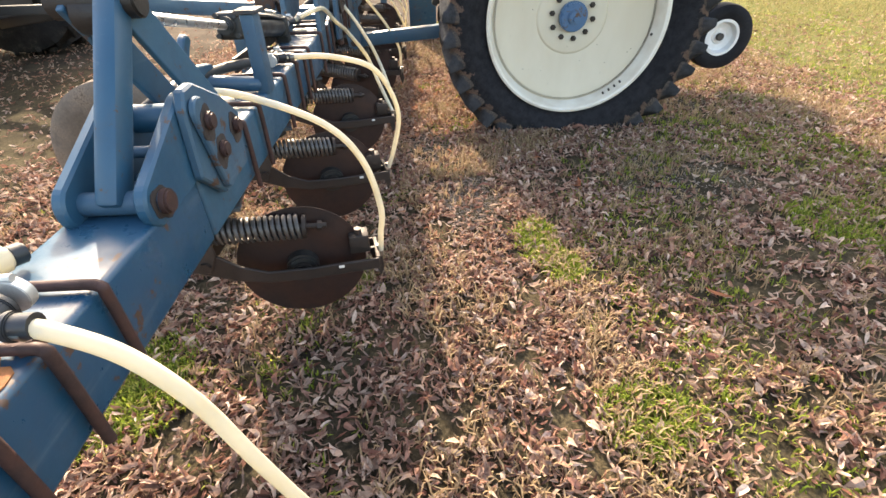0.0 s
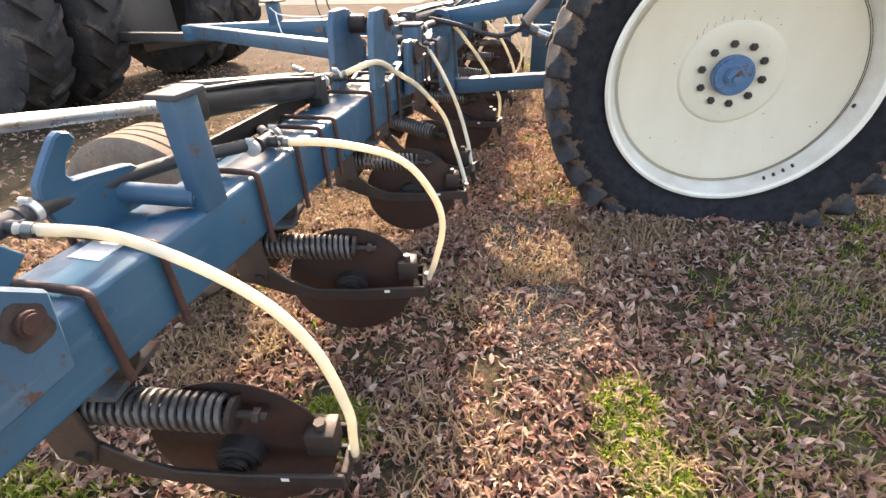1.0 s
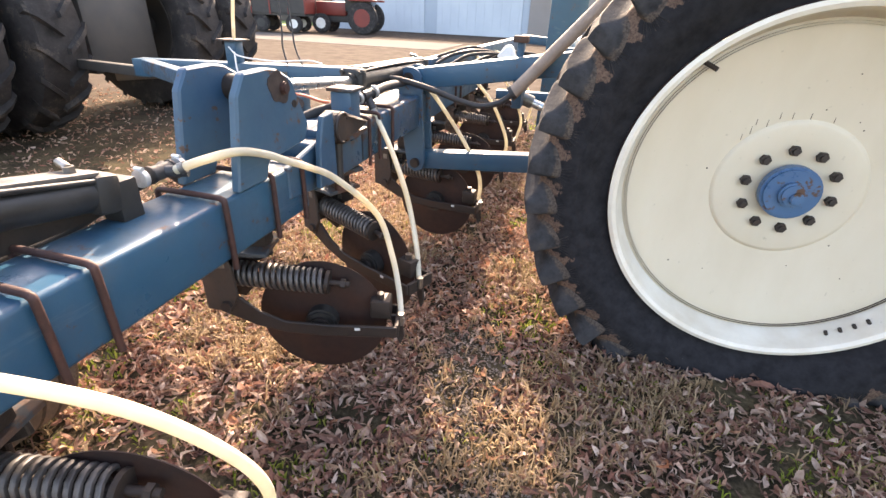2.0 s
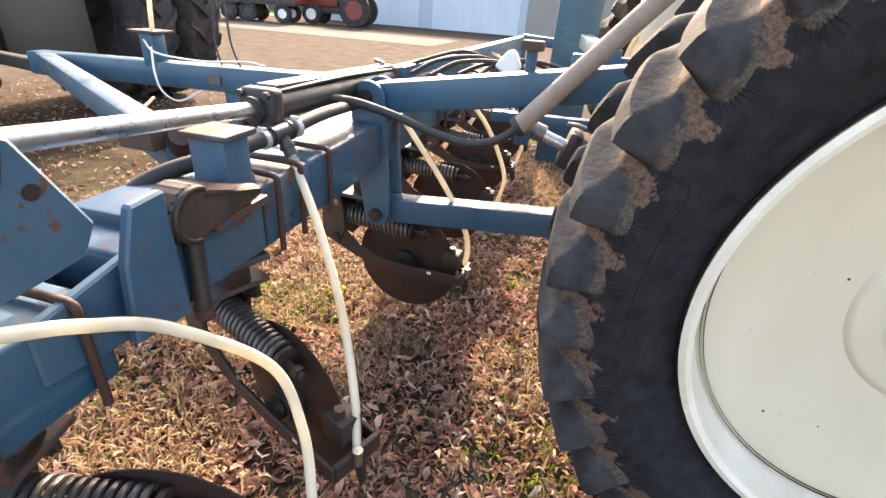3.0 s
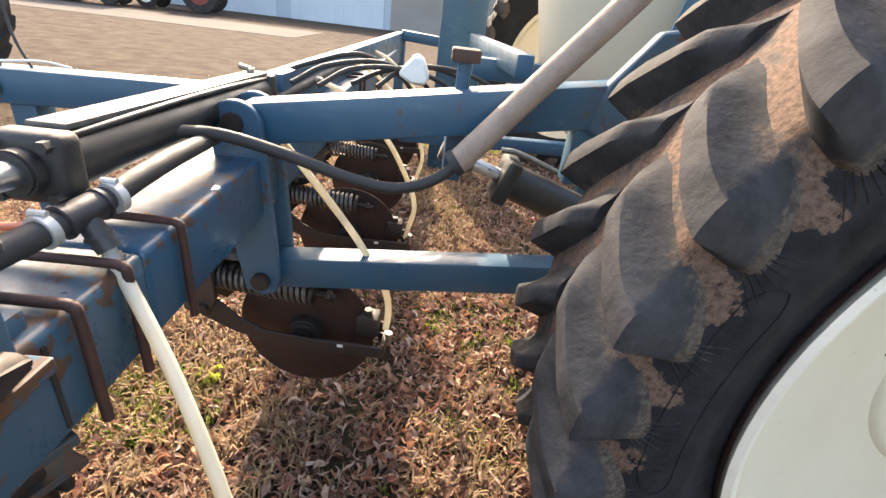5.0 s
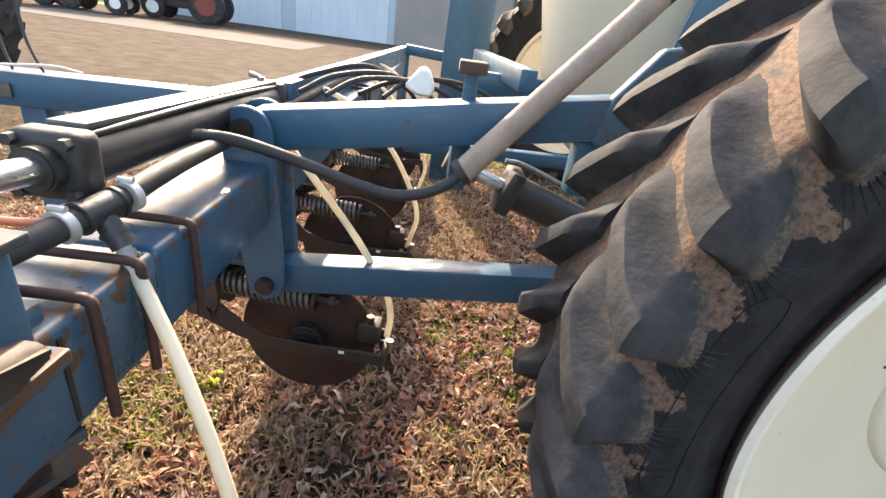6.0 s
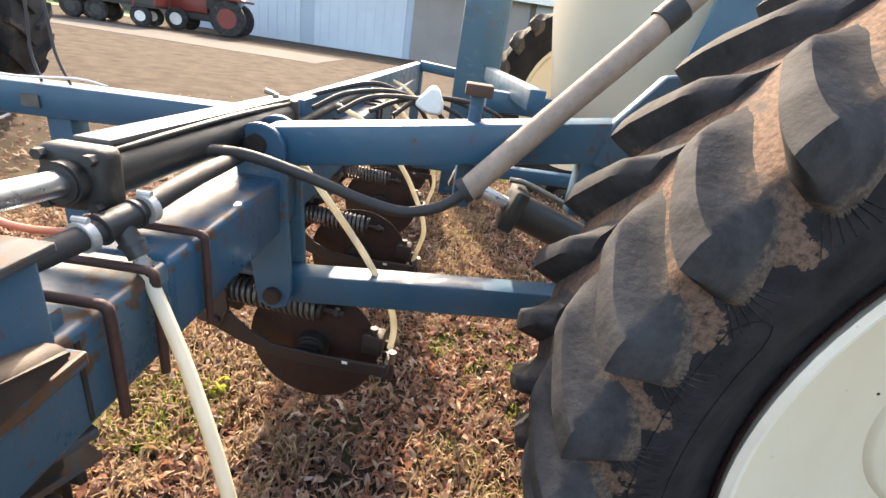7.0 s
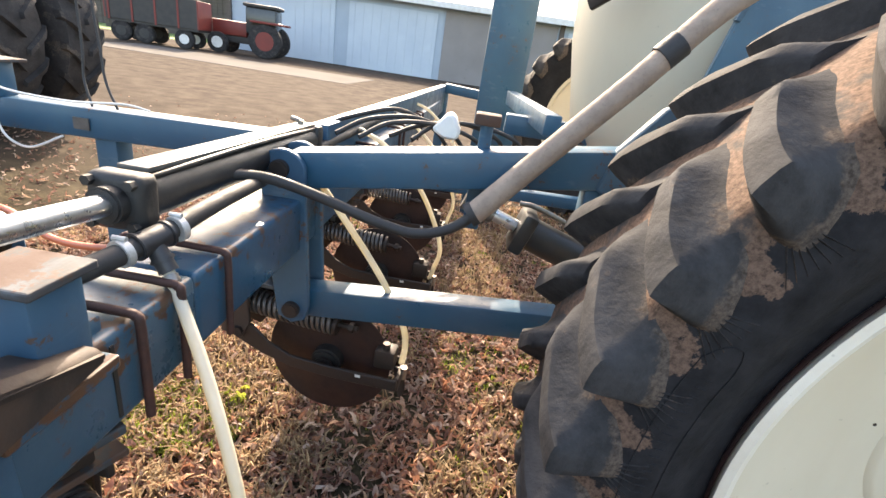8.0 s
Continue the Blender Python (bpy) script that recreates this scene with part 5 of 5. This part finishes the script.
barn = thing("barn", "long low metal farm shed with pale blue doors", "barn")
BY, BT = 30.0, 3.9
part("wall", box(-15.2, 20, BY, BY + 0.2, 0, BT), barn_blue, barn)
part("wall", box(-15.2, -15.0, BY + 0.2, 46, 0, BT), barn_blue, barn)
part("wall", box(19.8, 20, BY + 0.2, 46, 0, BT), barn_blue, barn)
part("wall", box(-15.0, 19.8, 45.8, 46, 0, BT), barn_blue, barn)
part("wall_panel", box(-2.8, 3.4, BY - 0.08, BY, 0, 3.6), barn_tan, barn, "brown-grey siding")
for x0, x1 in ((-13.6, -9.0), (-8.2, -3.2), (4.0, 10.4)):
    d = part("door", box(x0, x1, BY - 0.10, BY, 0, 3.4), barn_door, barn, "pale ribbed sliding door")
    k = x0 + 0.3
    while k < x1:
        part("rib", box(k, k + 0.035, BY - 0.12, BY - 0.10, 0, 3.4), barn_door, d)
        k += 0.5
part("corner_trim", box(-15.3, -15.05, BY - 0.15, BY, 0, BT), dark_wood, barn)
part("corner_trim", box(3.5, 3.75, BY - 0.15, BY, 0, BT), dark_wood, barn)
part("roof", plate([(BY - 0.6, BT - 0.05), (BY - 0.6, BT + 0.08), (38, 6.2), (46.6, BT + 0.08), (46.6, BT - 0.05), (38, 6.05)], "x", -15.8, 36.4, 0), barn_roof, barn, "grey metal roof")
part("eave_fascia", box(-15.8, 20.6, BY - 0.65, BY - 0.60, BT - 0.2, BT + 0.1), white_paint, barn)

shed = thing("low_shed", "dark weathered board shed", "shed")
part("wall", box(-36, -17.2, 37, 43, 0, 3.2), dark_wood, shed)
part("roof", plate([(36.5, 3.15), (36.5, 3.3), (40, 4.3), (43.5, 3.3), (43.5, 3.15), (40, 4.15)], "x", -36.5, 19.6, 0), dark_wood, shed)
k = -35.8
while k < -17.4:
    part("board", box(k, k + 0.34, 36.97, 37.0, 0, 3.1), dark_wood, shed)
    k += 0.4


def farm_tractor(at, turn):
    t = thing("red_tractor", "red farm tractor parked by the shed", "tractor")
    t.location, t.rotation_euler = at, (0, 0, radians(turn))
    part("hood", box(-2.0, -0.4, -0.4, 0.4, 0.8, 1.45, 0.08), red_paint, t, "", 40)
    part("chassis", box(-1.8, 1.0, -0.3, 0.3, 0.5, 0.9, 0.05), far_dark, t, "", 40)
    part("cab", box(-0.4, 0.95, -0.65, 0.65, 1.0, 2.15, 0.08), cab_glass, t, "", 40)
    part("cab_roof", box(-0.5, 1.05, -0.72, 0.72, 2.15, 2.3, 0.05), far_dark, t, "", 40)
    for x, r, w in ((0.55, 0.75, 0.42), (-1.6, 0.45, 0.28)):
        for s in (-1, 1):
            y = s * 0.8
            wp = part("wheel", rod((x, y - w / 2, r), (x, y + w / 2, r), r, 36, bevel=0.05), far_rubber, t, "", 40)
            part("rim", rod((x, y + s * (w / 2 - 0.01), r), (x, y + s * (w / 2 + 0.012), r), r * 0.55, 28), white_paint if r < 0.5 else red_paint, wp, "", 40)
    for s in (-1, 1):
        part("fender", box(-0.1, 1.3, s * 0.8 - 0.25, s * 0.8 + 0.25, 1.5, 1.6, 0.03), red_paint, t, "", 40)


farm_tractor((-11.2, 25.2, 0.0), 10)
wagon = thing("grain_wagon", "red and grey farm wagon parked in the yard", "wagon")
wagon.location, wagon.rotation_euler = (-14.6, 23.2, 0.0), (0, 0, radians(14))
part("box_side", box(-1.9, 1.7, -0.95, -0.9, 0.85, 2.0, 0.01), far_dark, wagon, "grey board side")
part("box_side", box(-1.9, 1.7, 0.9, 0.95, 0.85, 2.0, 0.01), far_dark, wagon)
part("box_end", box(-1.95, -1.88, -0.95, 0.95, 0.85, 2.1, 0.01), red_paint, wagon, "red end board")
part("box_end", box(1.68, 1.75, -0.95, 0.95, 0.85, 2.0, 0.01), red_paint, wagon, "red end board")
part("floor", box(-1.9, 1.7, -0.9, 0.9, 0.75, 0.85), far_dark, wagon)
for x in (-1.8, -0.9, 0.0, 0.9):
    part("stake", box(x, x + 0.07, -0.98, -0.95, 0.8, 2.05), red_paint, wagon)
for x in (-1.4, -0.5, 1.1):
    for y in (-0.75, 0.75):
        wp = part("wheel", rod((x, y - 0.13, 0.40), (x, y + 0.13, 0.40), 0.40, 32, bevel=0.04), far_rubber, wagon, "", 40)
        part("rim", rod((x, y - 0.14, 0.40), (x, y - 0.125, 0.40), 0.2, 24), white_paint if x > 1 else far_dark, wp, "", 40)


def bare_tree(x, y, h, seed):
    """A leafless tree: tapered trunk that forks into ever finer limbs."""
    r = random.Random(seed)
    t = thing("bare_tree", "leafless grey-brown tree behind the sheds", "tree")
    trunk, twigs = bmesh.new(), bmesh.new()
    def grow(p, d, length, rad, depth, bm):
        pts, q, dd = [p], p.copy(), d.copy()
        for _ in range(3):
            dd = (dd + Vector((r.uniform(-.18, .18), r.uniform(-.18, .18), r.uniform(-.05, .15)))).normalized()
            q = q + dd * length / 3
            pts.append(q.copy())
        tube(pts, rad, 2, 5 if depth > 1 else 4, bm=bm, radii=[rad, rad * 0.9, rad * 0.8, rad * 0.7])
        if depth:
            for k in range(r.choice((2, 3, 3))):
                nd = (dd + Vector((r.uniform(-.8, .8), r.uniform(-.8, .8), r.uniform(0, .5)))).normalized()
                grow(pts[-1 - (k % 2)], nd, length * r.uniform(0.6, 0.8), rad * 0.55, depth - 1, twigs)
    grow(Vector((x, y, 0)), Vector((0, 0, 1)), h * 0.32, h * 0.022, 5, trunk)
    part("trunk", trunk, bark, t, "", 60)
    part("crown", twigs, bark, t, "fine bare branches", 60)


bare_tree(-25, 33, 8.5, 3)
bare_tree(-30, 46, 12.5, 5)
bare_tree(-21, 50, 11.5, 8)
hedge = thing("far_woods", "dark line of trees beyond the fields", "woods", kind="stuff")
r = random.Random(11)
bm = bmesh.new()
for k in range(260):
    x = -160 + 320 * k / 260
    h = r.uniform(4, 8)
    g = bmesh.ops.create_icosphere(bm, subdivisions=2, radius=1, matrix=Matrix.Translation((x, 120 + r.uniform(-6, 6), h * 0.42)) @ Matrix.Diagonal((r.uniform(1.5, 3), 1.5, h * 0.55, 1)))
    for v in g["verts"]:
        v.co += Vector((r.uniform(-.5, .5), r.uniform(-.5, .5), r.uniform(-.6, .6)))
part("tree_line", bm, dark_wood, hedge)


# ---- litter on the ground ----
WEED = (-0.57, 2.80)
STRAW = [(0.80, 0.15, 0.10, 0.35), (0.82, -0.45, 0.12, 0.35), (-0.80, 0.65, 0.25, 0.30), (-0.85, 2.45, 0.30, 0.30), (-0.30, 2.45, 0.14, 0.30), (0.30, 2.45, 0.15, 0.25), (-0.62, 2.95, 0.30, 0.35), (-0.75, 1.75, 0.30, 0.35), (0.55, 1.60, 0.12, 0.35)]
BROAD = [(1.367, 0.048, 0.12), (1.106, 1.057, 0.11), (0.943, 1.47, 0.10)]
PATCHES = [(0.73, 0.515, 0.10, 0.17), (0.80, 0.30, 0.08, 0.10), (0.86, -0.49, 0.14, 0.13), (2.34, 0.53, 0.30, 0.25), (-0.76, 2.68, 0.26, 0.18), (-0.96, -0.26, 0.32, 0.26), (-0.92, -0.30, 0.26, 0.20), (-0.98, -0.22, 0.28, 0.20), (2.6, 1.5, 0.5, 0.4), (3.6, 3.2, 1.0, 0.9), (-0.2, 0.30, 0.13, 0.12)]
GRAVEL = [(0.26, 1.75, 0.16, 0.30), (0.38, 1.25, 0.17, 0.35), (0.45, 0.95, 0.16, 0.25), (2.2, 2.3, 0.5, 0.4), (1.75, 1.15, 0.4, 0.35)]


def inside(p, x, y):
    return any(((x - a) / c) ** 2 + ((y - b) / d) ** 2 < 1 for a, b, c, d in p)


def scatter(name, label, category, material, count, seed, shape, where, kind="stuff"):
    """Many small pieces as one mesh: shape(rng) gives a piece's corners and faces, where(rng) its place."""
    rng = np.random.default_rng(seed)
    verts, faces = [], []
    made = 0
    while made < count:
        spot = where(rng)
        if spot is None:
            continue
        x, y, size = spot
        vs, fs = shape(rng, size)
        z = ground_height(x, y)
        n = len(verts)
        verts += [(x + a, y + b, z + c) for a, b, c in vs]
        faces += [tuple(n + i for i in f) for f in fs]
        made += 1
    me = bpy.data.meshes.new(name)
    me.from_pydata(verts, [], faces)
    me.materials.append(material)
    tagged(new(name, me), label, category, kind=kind)


def leaf_shape(rng, size):
    """A dead leaf with a toothed oval outline, rolled in about its rib and curled lengthwise."""
    ln, wd = size, size * rng.uniform(0.26, 0.52)
    roll, curl, twist = rng.uniform(0.5, 2.3), rng.uniform(-1.8, 3.0), rng.normal(0, 0.5)
    yaw, tilt, lean = rng.uniform(0, 2 * math.pi), rng.normal(0, 0.55), rng.normal(0, 0.95)
    cy, sy, ct, st, cl, sl = math.cos(yaw), math.sin(yaw), math.cos(tilt), math.sin(tilt), math.cos(lean), math.sin(lean)
    out = []
    for u, w in ((-0.5, 0.0), (-0.26, 0.74), (0.06, 1.0), (0.30, 0.60), (0.5, 0.0), (0.30, -0.60), (0.06, -1.0), (-0.26, -0.74), (-0.24, 0.0), (0.08, 0.0), (0.30, 0.0)):
        a = w * rng.uniform(0.86, 1.14) * roll
        x, y, z = u * ln, wd / 2 * math.sin(a) / roll, wd / 2 * (1 - math.cos(a)) / roll + curl * u * u * ln
        y, z = y * math.cos(twist * u) - z * math.sin(twist * u), y * math.sin(twist * u) + z * math.cos(twist * u)
        x, z = x * ct - z * st, x * st + z * ct
        y, z = y * cl - z * sl, y * sl + z * cl
        out.append((x * cy - y * sy, x * sy + y * cy, z))
    low = min(p[2] for p in out) - rng.uniform(0, 0.014)
    return [(a, b, c - low) for a, b, c in out], [(0, 8, 1), (1, 8, 9, 2), (2, 9, 10, 3), (3, 10, 4), (4, 10, 5), (5, 10, 9, 6), (6, 9, 8, 7), (7, 8, 0)]


def sward(x, y):
    """How far the litter gives way to living turf, 0 to 1: the open side beside the lane."""
    return max(0.0, min(1.0, (x - 0.75) / 0.5)) * max(0.0, min(1.0, (2.6 - y) / 0.8))


def leaf_spot(rng):
    x, y = rng.uniform(-2.6, 4.2), rng.uniform(-1.3, 6.4)
    bare = 0.5 + 0.5 * noise.noise((x * 0.9, y * 0.9, 7.0))
    keep = 0.45 + 0.75 * (1 - bare)
    if inside(GRAVEL, x, y):
        keep *= 0.18
    if inside(PATCHES, x, y):
        keep *= 0.75
    clump = noise.noise((x * 5.5, y * 5.5, 21.0)) + 0.5 * noise.noise((x * 12, y * 12, 4.0))
    keep *= max(0.22, min(1.0, 0.68 + 1.2 * clump))
    keep *= 1 - 0.42 * sward(x, y) * (0.5 - clump if clump < 0.5 else 0) * 1.6
    if y > 4.4:
        keep *= max(0.12, 1 - (y - 4.4) / 2)
    keep *= min(1.0, 0.12 + min(x + 2.6, 4.2 - x, y + 1.3) / 0.8)
    return (x, y, 0.024 + 0.038 * rng.random() ** 1.4) if rng.random() < keep else None


def russet_spot(rng):
    x, y = rng.normal(-0.45, 0.75), rng.normal(2.55, 0.75)
    n = 0.55 + 0.9 * noise.noise((x * 2.2, y * 2.2, 15.0))
    return (x, y, rng.uniform(0.028, 0.062)) if rng.random() < n and y < 5 else None


def outer_leaf_spot(rng):
    x, y = rng.uniform(-7, 9), rng.uniform(-4, 9)
    if -1.8 < x < 3.4 and -0.5 < y < 6.0:
        return None
    keep = 0.9 if y < 5 else max(0.05, 0.9 - (y - 5) / 2.5)
    return (x, y, rng.uniform(0.034, 0.06)) if rng.random() < keep else None


def big_leaf_spot(rng):
    x, y = rng.uniform(-1.5, 3.4), rng.uniform(-1.0, 3.6)
    return (x, y, rng.uniform(0.06, 0.11))


def blade_shape(rng, size):
    """A tuft of a few bent blades."""
    vs, fs = [], []
    for _ in range(5):
        a, h, w, b = rng.uniform(0, 6.28), size * rng.uniform(0.5, 1.0), 0.0028, rng.uniform(0.2, 1.0)
        ox, oy = rng.normal(0, 0.012), rng.normal(0, 0.012)
        c, s = math.cos(a), math.sin(a)
        n = len(vs)
        vs += [(ox - s * w, oy + c * w, 0), (ox + s * w, oy - c * w, 0), (ox + c * h * b * 0.4 + s * w, oy + s * h * b * 0.4 - c * w, h * 0.6), (ox + c * h * b * 0.4 - s * w, oy + s * h * b * 0.4 + c * w, h * 0.6), (ox + c * h * b, oy + s * h * b, h * (1 - 0.35 * b))]
        fs += [(n, n + 1, n + 2, n + 3), (n + 3, n + 2, n + 4)]
    return vs, fs


def green_spot(rng):
    a, b, c, d = PATCHES[rng.integers(len(PATCHES))]
    r, t = math.sqrt(rng.random()), rng.uniform(0, 6.283)
    return (a + c * 1.1 * r * math.cos(t), b + d * 1.1 * r * math.sin(t), rng.uniform(0.025, 0.06))


def straw_spot(rng):
    x, y = rng.uniform(-2.4, 4.0), rng.uniform(-1.2, 6.2)
    n = noise.noise((x * 1.6, y * 1.6, 3.0))
    if inside(STRAW, x, y):
        n += 0.9
    return (x, y, rng.uniform(0.035, 0.095)) if rng.random() < 0.05 + max(0, n) * 1.15 else None


def stray_green_spot(rng):
    x, y = rng.uniform(-2.0, 7.0), rng.uniform(-1.2, 7.0)
    n = noise.noise((x * 1.3, y * 1.3, 9.0)) + 0.6 * noise.noise((x * 6, y * 6, 2.0)) + 0.55 * sward(x, y)
    return (x, y, rng.uniform(0.02, 0.05)) if rng.random() < max(0, n - 0.05) * 1.1 else None


def lawn_spot(rng):
    x, y = rng.uniform(2.2, 11.0), rng.uniform(-1.0, 12.0)
    n = noise.noise((x * 0.9, y * 0.9, 5.0)) + 0.5 * noise.noise((x * 4, y * 4, 8.0)) + min(1.0, (x - 2.2) / 2.5) * 0.7
    return (x, y, rng.uniform(0.03, 0.07)) if rng.random() < n else None


def stone_shape(rng, size):
    vs = [(rng.normal(0, 0.1) * size + a * size * 0.5, rng.normal(0, 0.1) * size + b * size * 0.5, size * (c * 0.4 + 0.2 + rng.normal(0, 0.06))) for a, b, c in ((1, 0, 0), (-1, 0, 0), (0, 1, 0), (0, -1, 0), (0, 0, 1), (0, 0, -1))]
    return vs, [(0, 2, 4), (2, 1, 4), (1, 3, 4), (3, 0, 4), (2, 0, 5), (1, 2, 5), (3, 1, 5), (0, 3, 5)]


def gravel_spot(rng):
    if rng.random() < 0.75:
        a, b, c, d = GRAVEL[rng.integers(len(GRAVEL))]
        r, t = math.sqrt(rng.random()) * 1.15, rng.uniform(0, 6.283)
        return (a + c * r * math.cos(t), b + d * r * math.sin(t), rng.uniform(0.005, 0.014))
    return (rng.uniform(-2, 3), rng.uniform(2.5, 6.5), rng.uniform(0.006, 0.014))


weed = thing("weed", "small yellow-green weed among dead leaves", "weed")
wr = np.random.default_rng(31)
for k in range(14):
    vs, fs = leaf_shape(wr, wr.uniform(0.03, 0.055))
    a, d = wr.uniform(0, 6.283), wr.uniform(0.005, 0.05)
    px, py = WEED[0] + d * math.cos(a), WEED[1] + d * math.sin(a)
    bm = bmesh.new()
    bv = [bm.verts.new((px + x, py + y, ground_height(px, py) + z + wr.uniform(0.010, 0.035))) for x, y, z in vs]
    for f in fs:
        bm.faces.new([bv[i] for i in f])
    part("weed_leaf", bm, weed_mat, weed)
for bx, by, size in BROAD:
    vs, fs = leaf_shape(wr, size)
    bm = bmesh.new()
    bv = [bm.verts.new((bx + x, by + y, ground_height(bx, by) + 0.012 + z * 0.5)) for x, y, z in vs]
    for f in fs:
        bm.faces.new([bv[i] for i in f])
    tagged(part("broad_leaf", bm, broad_mat), "single broad russet leaf lying on the litter", "leaf", group="broad leaves")
scatter("fallen_leaves", "thick litter of curled brown fallen leaves", "leaves", leaf_mat, 112000, 1, leaf_shape, leaf_spot)
scatter("russet_leaves", "fresh russet and orange fallen leaves on the litter", "leaves", russet_mat, 3000, 21, leaf_shape, russet_spot)
scatter("outer_leaves", "thin scatter of brown leaves over the wider yard", "leaves", leaf_mat, 22000, 12, leaf_shape, outer_leaf_spot)
scatter("broad_leaves", "large broad brown fallen leaves", "leaves", leaf_mat, 60, 2, leaf_shape, big_leaf_spot)
scatter("dry_grass", "bleached dry grass blades among the leaves", "grass", straw_mat, 11500, 3, blade_shape, straw_spot)
scatter("green_grass", "patches of fresh green grass in the litter", "grass", grass_mat, 4200, 4, blade_shape, green_spot)
scatter("stray_grass", "scattered short green grass blades", "grass", grass_mat, 13000, 5, blade_shape, stray_green_spot)
scatter("lawn_grass", "short yellow-green lawn grass beyond the wheel", "grass", lawn_mat, 26000, 15, blade_shape, lawn_spot)
scatter("gravel", "grey crushed gravel showing through the leaves", "gravel", gravel_mat, 9000, 6, stone_shape, gravel_spot)
